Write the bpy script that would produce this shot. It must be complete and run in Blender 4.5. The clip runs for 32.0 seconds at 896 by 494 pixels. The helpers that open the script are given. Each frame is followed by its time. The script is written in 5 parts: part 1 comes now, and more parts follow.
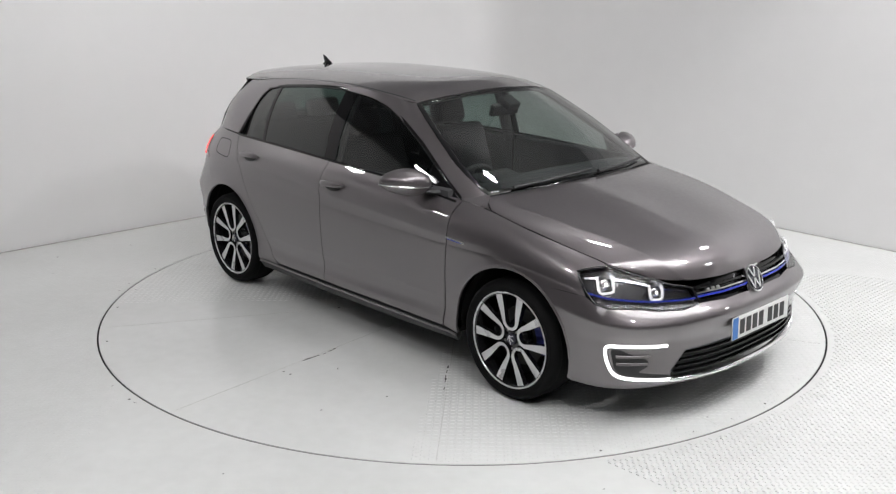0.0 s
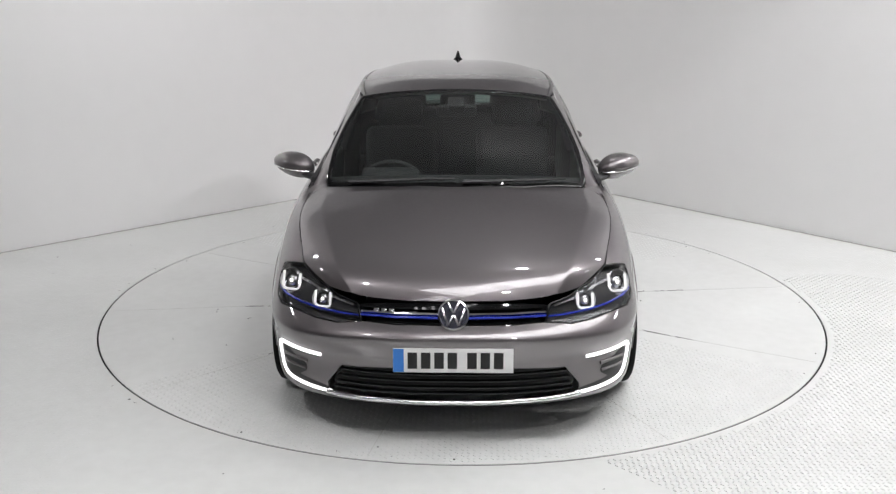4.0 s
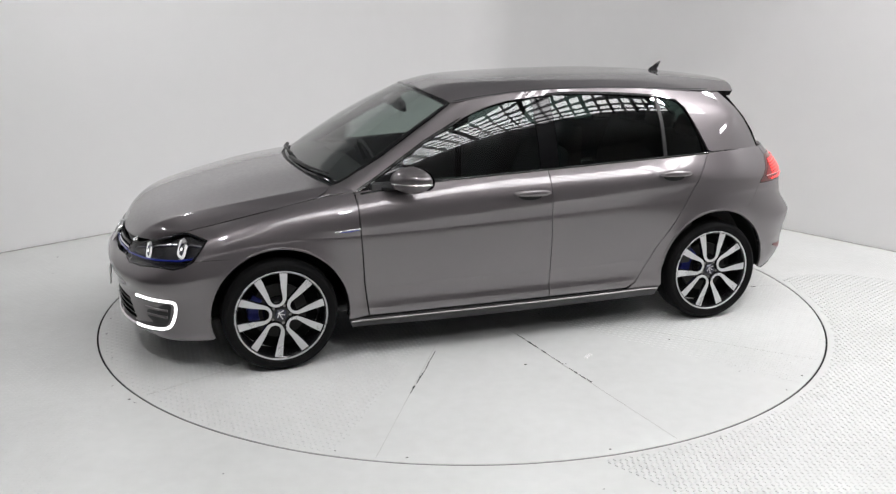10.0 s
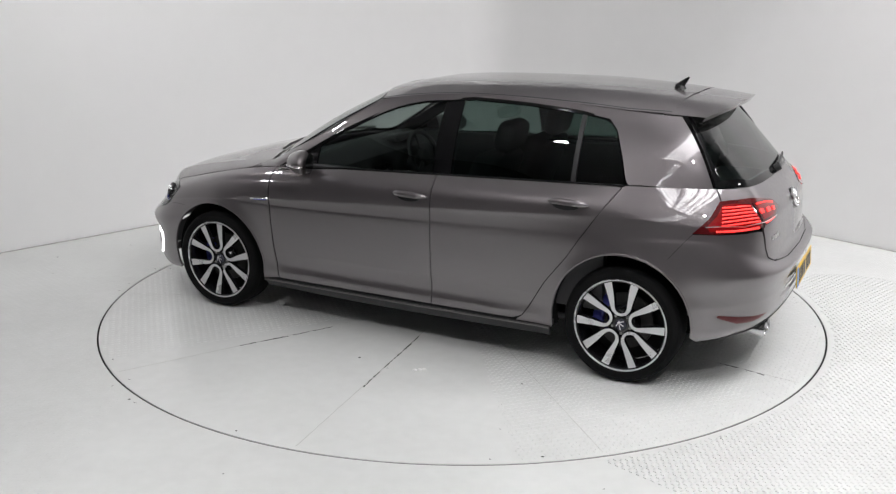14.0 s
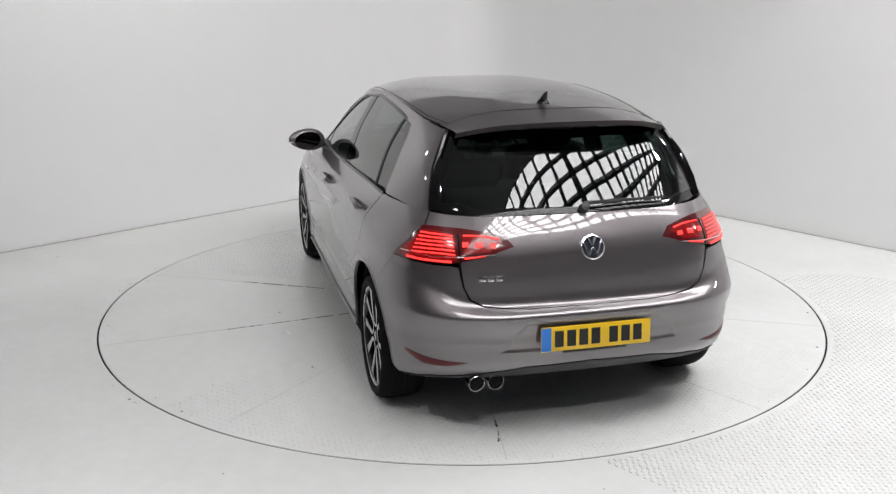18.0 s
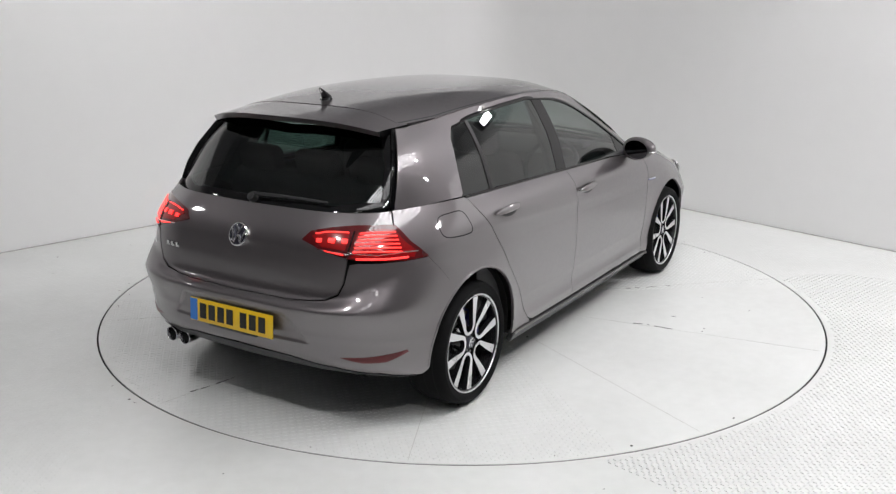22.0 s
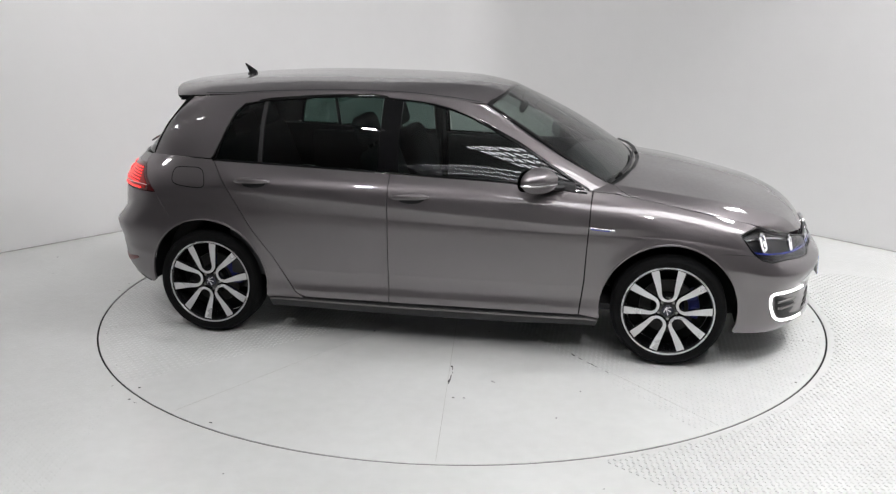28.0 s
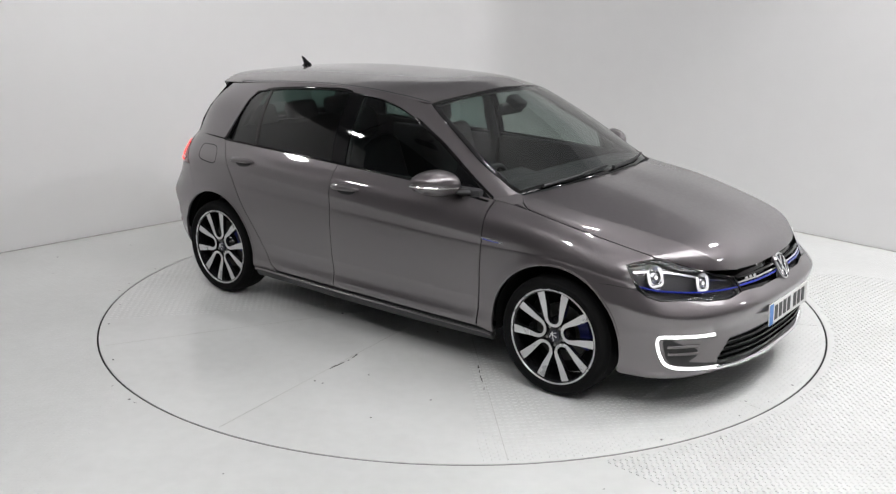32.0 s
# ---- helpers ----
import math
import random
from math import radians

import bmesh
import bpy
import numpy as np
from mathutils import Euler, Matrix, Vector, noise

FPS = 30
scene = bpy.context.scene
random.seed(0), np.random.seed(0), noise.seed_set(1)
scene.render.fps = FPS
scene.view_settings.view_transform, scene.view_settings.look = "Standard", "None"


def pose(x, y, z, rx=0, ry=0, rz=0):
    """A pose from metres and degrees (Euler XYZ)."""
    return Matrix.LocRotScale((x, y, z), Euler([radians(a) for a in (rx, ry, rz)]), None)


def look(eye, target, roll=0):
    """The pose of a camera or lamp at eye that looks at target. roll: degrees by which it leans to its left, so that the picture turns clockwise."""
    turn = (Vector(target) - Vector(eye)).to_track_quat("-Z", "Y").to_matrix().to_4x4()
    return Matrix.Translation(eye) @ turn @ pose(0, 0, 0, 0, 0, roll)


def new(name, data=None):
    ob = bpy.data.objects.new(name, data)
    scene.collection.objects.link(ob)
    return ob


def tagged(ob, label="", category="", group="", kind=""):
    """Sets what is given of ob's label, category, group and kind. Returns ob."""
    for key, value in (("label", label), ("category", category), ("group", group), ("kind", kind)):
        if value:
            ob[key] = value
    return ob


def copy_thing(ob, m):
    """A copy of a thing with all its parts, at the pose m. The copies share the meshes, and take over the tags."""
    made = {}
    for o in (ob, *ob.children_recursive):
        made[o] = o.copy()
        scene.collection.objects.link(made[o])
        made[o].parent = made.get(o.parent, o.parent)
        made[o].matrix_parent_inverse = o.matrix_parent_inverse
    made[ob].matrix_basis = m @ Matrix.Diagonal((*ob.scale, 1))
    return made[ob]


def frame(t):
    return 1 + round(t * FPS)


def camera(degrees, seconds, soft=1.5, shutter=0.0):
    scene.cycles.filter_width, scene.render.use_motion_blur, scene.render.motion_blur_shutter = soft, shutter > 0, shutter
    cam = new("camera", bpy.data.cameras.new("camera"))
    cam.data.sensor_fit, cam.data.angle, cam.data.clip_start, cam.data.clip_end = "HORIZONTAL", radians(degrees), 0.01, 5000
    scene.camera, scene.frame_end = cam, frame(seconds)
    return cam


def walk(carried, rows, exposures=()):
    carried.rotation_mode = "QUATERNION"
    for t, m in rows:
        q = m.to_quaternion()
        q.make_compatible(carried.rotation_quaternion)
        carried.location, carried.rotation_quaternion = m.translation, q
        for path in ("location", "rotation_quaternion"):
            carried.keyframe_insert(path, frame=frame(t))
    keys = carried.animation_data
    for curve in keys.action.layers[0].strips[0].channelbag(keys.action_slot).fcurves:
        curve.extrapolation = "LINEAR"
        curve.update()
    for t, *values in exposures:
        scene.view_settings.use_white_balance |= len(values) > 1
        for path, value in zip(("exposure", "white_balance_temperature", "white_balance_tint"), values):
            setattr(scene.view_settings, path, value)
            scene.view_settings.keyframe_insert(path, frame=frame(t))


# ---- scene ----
cam = camera(50.1, 32.0, soft=1.3)
EYE = (0.0, -5.995, 2.018)
VIEW = pose(*EYE, 90 - 15.54, -0.07, 0.81)
walk(cam, [(0.0, VIEW), (32.0, VIEW)])

# ---------------------------------------------------------------- light
scene.view_settings.exposure = 0.0
world = bpy.data.worlds.new("world")
scene.world = world
world.use_nodes = True
world.node_tree.nodes["Background"].inputs[0].default_value = (0.75, 0.8, 0.9, 1)
world.node_tree.nodes["Background"].inputs[1].default_value = 0.05


def area_lamp(name, at, target, size_x, size_y, watts, color=(0.985, 0.975, 0.985)):
    data = bpy.data.lights.new(name, "AREA")
    data.shape, data.size, data.size_y = "RECTANGLE", size_x, size_y
    data.energy, data.color = watts, color
    ob = new(name, data)
    ob.matrix_world = look(at, target)
    return ob


# where each lamp hangs, what it lights, its watts and its spread in degrees
LAMPS = [((-2.0, -1.9, 4.4), (-2.6, 2.0, 1.9), 10, 80), ((0.9, -0.4, 4.4), (0.6, 4.0, 1.2), 44, 180), ((-4.0, -1.6, 4.3), (-2.6, 2.2, 2.0), 6, 80),
         # the next lamp is an added fill for the near left floor
         ((-2.4, -3.9, 4.6), (-2.4, -3.6, 0), 50, 180), ((4.2, -0.6, 4.4), (2.4, 2.6, 1.4), 82, 180), ((1.6, -5.6, 4.6), (1.2, -1.5, 0), 40, 180),
         ((-3.05, 0.85, 3.2), (0, 0, 0.6), 4, 130), ((-4.9, -0.95, 3.2), (0, 0, 0.6), 4, 130), ((3.2, 0.85, 3.2), (0, 0, 0.6), 4, 130), ((4.9, -1.05, 3.2), (0, 0, 0.6), 4, 130)]
for at, to, watts, spread in LAMPS:
    lamp = area_lamp("ceiling_lamp_light", at, to, 0.25, 0.16, watts)
    lamp.data.spread = radians(spread)


# ---------------------------------------------------------------- small tools
def link_part(name, me, parent=None, label=""):
    ob = new(name, me)
    if parent is not None:
        ob.parent = parent
    if label:
        ob["label"] = label
    return ob


def part(name, bm, material, parent=None, label="", smooth=True, angle=38):
    me = bpy.data.meshes.new(name)
    bmesh.ops.recalc_face_normals(bm, faces=bm.faces)
    bm.to_mesh(me)
    bm.free()
    me.materials.append(material)
    if smooth:
        me.polygons.foreach_set("use_smooth", [True] * len(me.polygons))
        me.set_sharp_from_angle(angle=radians(angle))
    return link_part(name, me, parent, label)


def mesh_part(name, verts, faces, material, parent=None, label="", angle=38):
    me = bpy.data.meshes.new(name)
    me.from_pydata([tuple(v) for v in verts], [], [list(f) for f in faces])
    me.materials.append(material)
    me.polygons.foreach_set("use_smooth", [True] * len(me.polygons))
    me.set_sharp_from_angle(angle=radians(angle))
    return link_part(name, me, parent, label)


def box(bm, m, sx, sy, sz, bevel=0.0, segments=2):
    r = bmesh.ops.create_cube(bm, size=1, matrix=m @ Matrix.Diagonal((sx, sy, sz, 1)))
    if bevel:
        es = list({e for v in r["verts"] for e in v.link_edges})
        bmesh.ops.bevel(bm, geom=es, offset=bevel, segments=segments, affect="EDGES", profile=0.5)


def lathe(bm, profile, m, segments=48, closed=False):
    """Turns (radius, along) points round the z axis of m."""
    rings = []
    for r, z in profile:
        rings.append([bm.verts.new(m @ Vector((r * math.cos(a), r * math.sin(a), z))) for a in (2 * math.pi * k / segments for k in range(segments))])
    pairs = list(zip(rings, rings[1:])) + ([(rings[-1], rings[0])] if closed else [])
    for a, b in pairs:
        for k in range(segments):
            bm.faces.new((a[k], a[(k + 1) % segments], b[(k + 1) % segments], b[k]))


def tube(bm, points, radius, segments=8, flat=1.0):
    pts = [Vector(p) for p in points]
    rings = []
    for i, p in enumerate(pts):
        t = (pts[min(i + 1, len(pts) - 1)] - pts[max(i - 1, 0)]).normalized()
        up = Vector((0, 0, 1)) if abs(t.z) < .9 else Vector((1, 0, 0))
        a = t.cross(up).normalized()
        b = a.cross(t)
        r = radius[i] if isinstance(radius, (list, tuple)) else radius
        rings.append([bm.verts.new(p + r * (math.cos(w) * a + flat * math.sin(w) * b)) for w in (2 * math.pi * k / segments for k in range(segments))])
    for a, b in zip(rings, rings[1:]):
        for k in range(segments):
            bm.faces.new((a[k], a[(k + 1) % segments], b[(k + 1) % segments], b[k]))
    bm.faces.new(rings[0][::-1])
    bm.faces.new(rings[-1])


# ---------------------------------------------------------------- materials
def material(name, color, rough=0.5, metal=0.0, coat=0.0, spread=0.08, scale=30.0, bump=0.0, emit=None, strength=0.0, stain=0.0, coat_rough=0.03):
    """A principled material with fine grain and broad uneven wear in colour and roughness."""
    m = bpy.data.materials.new(name)
    m.use_nodes = True
    t = m.node_tree
    b = t.nodes["Principled BSDF"]
    b.inputs["Metallic"].default_value = metal
    b.inputs["Coat Weight"].default_value = coat
    b.inputs["Coat Roughness"].default_value = coat_rough
    if emit:
        b.inputs["Emission Color"].default_value = (*emit, 1)
        b.inputs["Emission Strength"].default_value = strength
    co = t.nodes.new("ShaderNodeTexCoord")
    fine, broad = t.nodes.new("ShaderNodeTexNoise"), t.nodes.new("ShaderNodeTexNoise")
    fine.inputs["Scale"].default_value, broad.inputs["Scale"].default_value = scale, scale / 18
    fine.inputs["Detail"].default_value, broad.inputs["Detail"].default_value = 4, 5
    for n in (fine, broad):
        t.links.new(co.outputs["Object"], n.inputs["Vector"])
    add = t.nodes.new("ShaderNodeMath")
    add.operation = "MULTIPLY_ADD"
    t.links.new(fine.outputs["Fac"], add.inputs[0])
    add.inputs[1].default_value = 0.4
    t.links.new(broad.outputs["Fac"], add.inputs[2])
    ramp = t.nodes.new("ShaderNodeMapRange")
    ramp.inputs["From Min"].default_value, ramp.inputs["From Max"].default_value = 0.45, 0.95
    t.links.new(add.outputs[0], ramp.inputs["Value"])
    mix = t.nodes.new("ShaderNodeMix")
    mix.data_type = "RGBA"
    mix.inputs["A"].default_value = (*[c * (1 - spread - stain) for c in color], 1)
    mix.inputs["B"].default_value = (*[min(1, c * (1 + spread)) for c in color], 1)
    t.links.new(ramp.outputs["Result"], mix.inputs["Factor"])
    t.links.new(mix.outputs["Result"], b.inputs["Base Color"])
    rr = t.nodes.new("ShaderNodeMapRange")
    rr.inputs["To Min"].default_value, rr.inputs["To Max"].default_value = rough * 0.8, min(1, rough * 1.25)
    t.links.new(broad.outputs["Fac"], rr.inputs["Value"])
    t.links.new(rr.outputs["Result"], b.inputs["Roughness"])
    if bump:
        bp = t.nodes.new("ShaderNodeBump")
        bp.inputs["Strength"].default_value, bp.inputs["Distance"].default_value = bump, 0.002
        t.links.new(fine.outputs["Fac"], bp.inputs["Height"])
        t.links.new(bp.outputs["Normal"], b.inputs["Normal"])
    return m


def pane_material(name, tint, gloss_rough=0.01, gloss=0.07):
    """Thin tinted glass: the tint lets light through, the gloss follows Fresnel."""
    m = bpy.data.materials.new(name)
    m.use_nodes = True
    t = m.node_tree
    t.nodes.remove(t.nodes["Principled BSDF"])
    tr, gl, fr, pw, ad, mx = (t.nodes.new(k) for k in ("ShaderNodeBsdfTransparent", "ShaderNodeBsdfGlossy", "ShaderNodeLayerWeight", "ShaderNodeMath", "ShaderNodeMath", "ShaderNodeMixShader"))
    tr.inputs["Color"].default_value = (*tint, 1)
    gl.inputs["Roughness"].default_value = gloss_rough
    fr.inputs["Blend"].default_value = 0.5
    pw.operation, pw.inputs[1].default_value = "POWER", 3.6
    ad.operation, ad.inputs[1].default_value, ad.inputs[2].default_value = "MULTIPLY_ADD", 1 - gloss, gloss
    t.links.new(fr.outputs["Facing"], pw.inputs[0])
    t.links.new(pw.outputs[0], ad.inputs[0])
    t.links.new(ad.outputs[0], mx.inputs[0])
    t.links.new(tr.outputs[0], mx.inputs[1])
    t.links.new(gl.outputs[0], mx.inputs[2])
    t.links.new(mx.outputs[0], t.nodes["Material Output"].inputs["Surface"])
    return m


PAINT = material("grey_metallic_paint", (0.155, 0.140, 0.145), 0.38, 0.80, 1.0, 0.02, 900)
PAINT.node_tree.nodes["Principled BSDF"].inputs["Coat IOR"].default_value = 1.80
BLACK_GLOSS = material("black_gloss", (0.005, 0.005, 0.0055), 0.04, 0, 0, 0.1, 60)
BLACK_PLASTIC = material("black_plastic", (0.018, 0.018, 0.019), 0.45, 0, 0, 0.15, 300, 0.15)
UNDERBODY = material("dark_underbody", (0.012, 0.012, 0.012), 0.8, 0, 0, 0.2, 40)
RUBBER = material("tyre_rubber", (0.006, 0.006, 0.0063), 0.75, 0, 0, 0.2, 120, 0.2)
# near-black for the gap's shade, and for cracks and chips
GAP_DARK = material("gap_shade_and_chips", (0.012, 0.012, 0.012), 0.9, 0, 0, 0.2, 60)
BLACK_GLOSS.node_tree.nodes["Principled BSDF"].inputs["Specular IOR Level"].default_value = 0.38
for m in (RUBBER, UNDERBODY, GAP_DARK):
    m.node_tree.nodes["Principled BSDF"].inputs["Specular IOR Level"].default_value = 0.12
CHROME = material("chrome", (0.82, 0.82, 0.83), 0.08, 1.0, 0, 0.03, 60)
MACHINED = material("machined_alloy", (0.66, 0.66, 0.67), 0.28, 0.75, 0.4, 0.05, 200)
WHEEL_BLACK = material("black_wheel_paint", (0.010, 0.010, 0.011), 0.2, 0, 0.6, 0.1, 80)
DISC_STEEL = material("brake_steel", (0.30, 0.29, 0.28), 0.4, 1.0, 0, 0.15, 90)
BADGE_DARK = material("badge_dark", (0.05, 0.05, 0.07), 0.25, 0.4, 0.5, 0.1, 90)
DARK_STEEL = material("dark_brake_steel", (0.045, 0.044, 0.043), 0.5, 0.8, 0, 0.15, 90)
BLUE = material("blue_trim", (0.03, 0.05, 0.42), 0.25, 0.2, 0.8, 0.06, 80)
CALIPER_BLUE = material("caliper_blue", (0.012, 0.018, 0.17), 0.4, 0.1, 0.2, 0.1, 80)
DRL_GLOW = material("running_light", (0.9, 0.9, 0.9), 0.4, 0, 0, 0.02, 60, 0, (1, 1, 1), 3.0)
LAMP_GLOW = material("projector_glow", (0.9, 0.9, 0.9), 0.2, 0, 0, 0.02, 60, 0, (1, 0.97, 0.92), 1.8)
RED_GLOW = material("tail_glow", (0.7, 0.02, 0.02), 0.3, 0, 0, 0.05, 80, 0, (1, 0.035, 0.03), 1.9)
RED_FIELD = material("lit_red_lens", (0.09, 0.004, 0.005), 0.15, 0, 0.6, 0.1, 120, 0, (1, 0.010, 0.012), 0.15)
GUIDE_GLOW = material("light_guide_glow", (0.9, 0.9, 0.9), 0.3, 0, 0, 0.02, 60, 0, (1, 0.98, 0.95), 0.42)
RED_LENS = material("red_lens", (0.09, 0.005, 0.007), 0.12, 0, 1.0, 0.1, 120)
RED_REFLECTOR = material("red_reflector", (0.085, 0.004, 0.006), 0.45, 0, 0.0, 0.1, 300, 0.3)
PIPE_STEEL = material("polished_tailpipe", (0.55, 0.55, 0.56), 0.14, 1.0, 0, 0.05, 60)
LAMP_SILVER = material("lamp_silver", (0.55, 0.55, 0.56), 0.2, 1.0, 0, 0.05, 60)
PLATE_WHITE = material("plate_white", (0.80, 0.80, 0.79), 0.35, 0, 0.2, 0.03, 60)
PLATE_YELLOW = material("plate_yellow", (0.78, 0.50, 0.02), 0.35, 0, 0.2, 0.04, 60)
PLATE_BLUE = material("plate_blue", (0.03, 0.19, 0.60), 0.35, 0, 0.2, 0.04, 60)
PLATE_BLACK = material("plate_black", (0.012, 0.012, 0.012), 0.4, 0, 0, 0.1, 60)
SEAT_CLOTH = material("seat_cloth", (0.018, 0.018, 0.02), 0.85, 0, 0, 0.2, 400, 0.4)
TRIM_DARK = material("cabin_trim", (0.035, 0.035, 0.037), 0.6, 0, 0, 0.2, 200, 0.2)
HEADLINER = material("headliner", (0.30, 0.29, 0.28), 0.9, 0, 0, 0.08, 200)
MIRROR_GLASS = material("mirror_glass", (0.10, 0.10, 0.105), 0.03, 1.0, 0, 0.01, 60)
WINDSCREEN = pane_material("windscreen_glass", (0.66, 0.71, 0.69))
SIDE_GLASS = pane_material("front_side_glass", (0.44, 0.50, 0.48))
PRIVACY_GLASS = pane_material("privacy_glass", (0.20, 0.27, 0.25))
CLEAR_LENS = pane_material("clear_lens", (0.95, 0.95, 0.96), gloss=0.035)
FLOOR_PAINT = material("white_floor_paint", (0.70, 0.71, 0.695), 0.22, 0, 0.25, 0.05, 14, 0.05, stain=0.03, coat_rough=0.22)
DISC_PAINT = material("white_turntable_paint", (0.71, 0.72, 0.705), 0.22, 0, 0.25, 0.05, 14, 0.05, stain=0.03, coat_rough=0.22)
WALL_PAINT = material("white_wall_paint", (0.80, 0.795, 0.79), 0.75, 0, 0, 0.02, 6, 0.03)
HALL_FLOOR = material("unseen_dark_floor", (0.26, 0.26, 0.25), 0.6, 0, 0, 0.2, 4)
CEILING_GREY = material("grey_ceiling", (0.60, 0.60, 0.605), 0.8, 0, 0, 0.1, 5)
# lighter metal that stands in for the sheen on the painted sill
SILL_SHEEN = material("sill_sheen_grey", (0.20, 0.19, 0.19), 0.3, 0.9, 0.3, 0.04, 80)
HALL_DARK = material("dark_hall_cladding", (0.10, 0.10, 0.105), 0.8, 0, 0, 0.1, 5)
# pale tone chosen to bounce light onto the car and the right wall
HALL_BOUNCE = material("pale_bounce_wall", (0.55, 0.55, 0.55), 0.8, 0, 0, 0.1, 5)
DAYLIGHT = material("skylight_pane", (0.8, 0.8, 0.8), 0.5, 0, 0, 0.02, 6, 0, (1.0, 0.985, 1.0), 11.0)


# ---------------------------------------------------------------- smooth surfaces
def spline(points, ts):
    """Natural cubic spline through points at 0, 1, 2 ..., read at ts."""
    p = np.asarray(points, float)
    n = len(p)
    a = np.eye(n)
    b = np.zeros_like(p)
    for i in range(1, n - 1):
        a[i, i - 1:i + 2] = (1, 4, 1)
        b[i] = 6 * (p[i - 1] - 2 * p[i] + p[i + 1])
    m = np.linalg.solve(a, b.reshape(n, -1)).reshape(p.shape)
    ts = np.clip(np.asarray(ts, float), 0, n - 1)
    i = np.minimum(ts.astype(int), n - 2)
    f = (ts - i).reshape(ts.shape + (1,) * (p.ndim - 1))
    g = 1 - f
    return g * p[i] + f * p[i + 1] + ((g ** 3 - g) * m[i] + (f ** 3 - f) * m[i + 1]) / 6


class Sheet:
    """A smooth surface through feature lines: s runs along the lines, v across them."""

    def __init__(self, lines, start=False, end=False, low=False, folds=()):
        """start, end, low: the surface goes on as its mirror image past the car's middle plane at s = 0, at the last s, at v = 0."""
        self.L, self.sign, self.mir, self.folds = np.asarray(lines, float), 1, (start, end, low), folds
        self.nv, self.ns = self.L.shape[0] - 1, self.L.shape[1] - 1
        s, v = np.meshgrid(np.linspace(0, self.ns, self.ns * 24 + 1), np.linspace(0, self.nv, self.nv * 16 + 1), indexing="ij")
        self.ts, self.tv = s.ravel(), v.ravel()
        self.tp = self.at(self.ts, self.tv)

    def at(self, s, v):
        s, v = np.broadcast_arrays(np.asarray(s, float), np.asarray(v, float))
        shape = s.shape
        s, v = s.ravel(), np.clip(v.ravel(), 0, self.nv)
        flip = np.array((1, -1, 1))
        q = np.swapaxes(self.L, 0, 1)
        start, end, low = self.mir
        if low:
            q = np.concatenate([(q * flip)[:, 2:0:-1], q], 1)
            v = v + 2
        if end:
            q = np.concatenate([q, (q * flip)[-2:-5:-1]])
        if start:
            q = np.concatenate([(q * flip)[3:0:-1], q])
            s = s + 3
        n = q.shape[1]
        c = spline(q, s)
        a = np.eye(n)
        b = np.zeros_like(c)
        for i in range(1, n - 1):
            a[i, i - 1:i + 2] = (1, 4, 1)
            b[:, i] = 6 * (c[:, i - 1] - 2 * c[:, i] + c[:, i + 1])
        m = np.einsum("ij,njk->nik", np.linalg.inv(a), b)
        i = np.minimum(v.astype(int), n - 2)
        f = (v - i)[:, None]
        g = 1 - f
        k = np.arange(len(v))
        out = g * c[k, i] + f * c[k, i + 1] + ((g ** 3 - g) * m[k, i] + (f ** 3 - f) * m[k, i + 1]) / 6
        for fold in self.folds:
            out = out + fold(s - 3 if start else s, v - 2 if low else v, out)
        return out.reshape(shape + (3,))

    def normal(self, s, v):
        e = 1e-3
        s, v = np.asarray(s, float), np.asarray(v, float)
        s0, s1 = np.clip(s - e, 0, self.ns), np.clip(s + e, 0, self.ns)
        v0, v1 = np.clip(v - e, 0, self.nv), np.clip(v + e, 0, self.nv)
        n = np.cross(self.at(s1, v) - self.at(s0, v), self.at(s, v1) - self.at(s, v0))
        return n / (np.linalg.norm(n, axis=-1, keepdims=True) + 1e-12)

    def near(self, points):
        """(s, v) of the surface's points nearest to the given ones."""
        out = []
        for p in np.atleast_2d(points):
            j = ((self.tp - p) ** 2).sum(1).argmin()
            out.append((self.ts[j], self.tv[j]))
        q = np.array(out)
        e = 1e-3
        for _ in range(3):
            p0 = self.at(q[:, 0], q[:, 1])
            s1, v1 = np.where(q[:, 0] + e > self.ns, -e, e), np.where(q[:, 1] + e > self.nv, -e, e)
            a = (self.at(q[:, 0] + s1, q[:, 1]) - p0) / s1[:, None]
            b = (self.at(q[:, 0], q[:, 1] + v1) - p0) / v1[:, None]
            r = np.atleast_2d(points) - p0
            aa, ab, bb = (a * a).sum(1), (a * b).sum(1), (b * b).sum(1)
            ra, rb = (r * a).sum(1), (r * b).sum(1)
            det = aa * bb - ab * ab + 1e-12
            ds, dv = (ra * bb - rb * ab) / det, (rb * aa - ra * ab) / det
            q = np.clip(q + np.clip(np.stack([ds, dv], 1), -.1, .1), 0, (self.ns, self.nv))
        return q


def along(*points):
    return np.array(points, float).reshape(-1, 3)


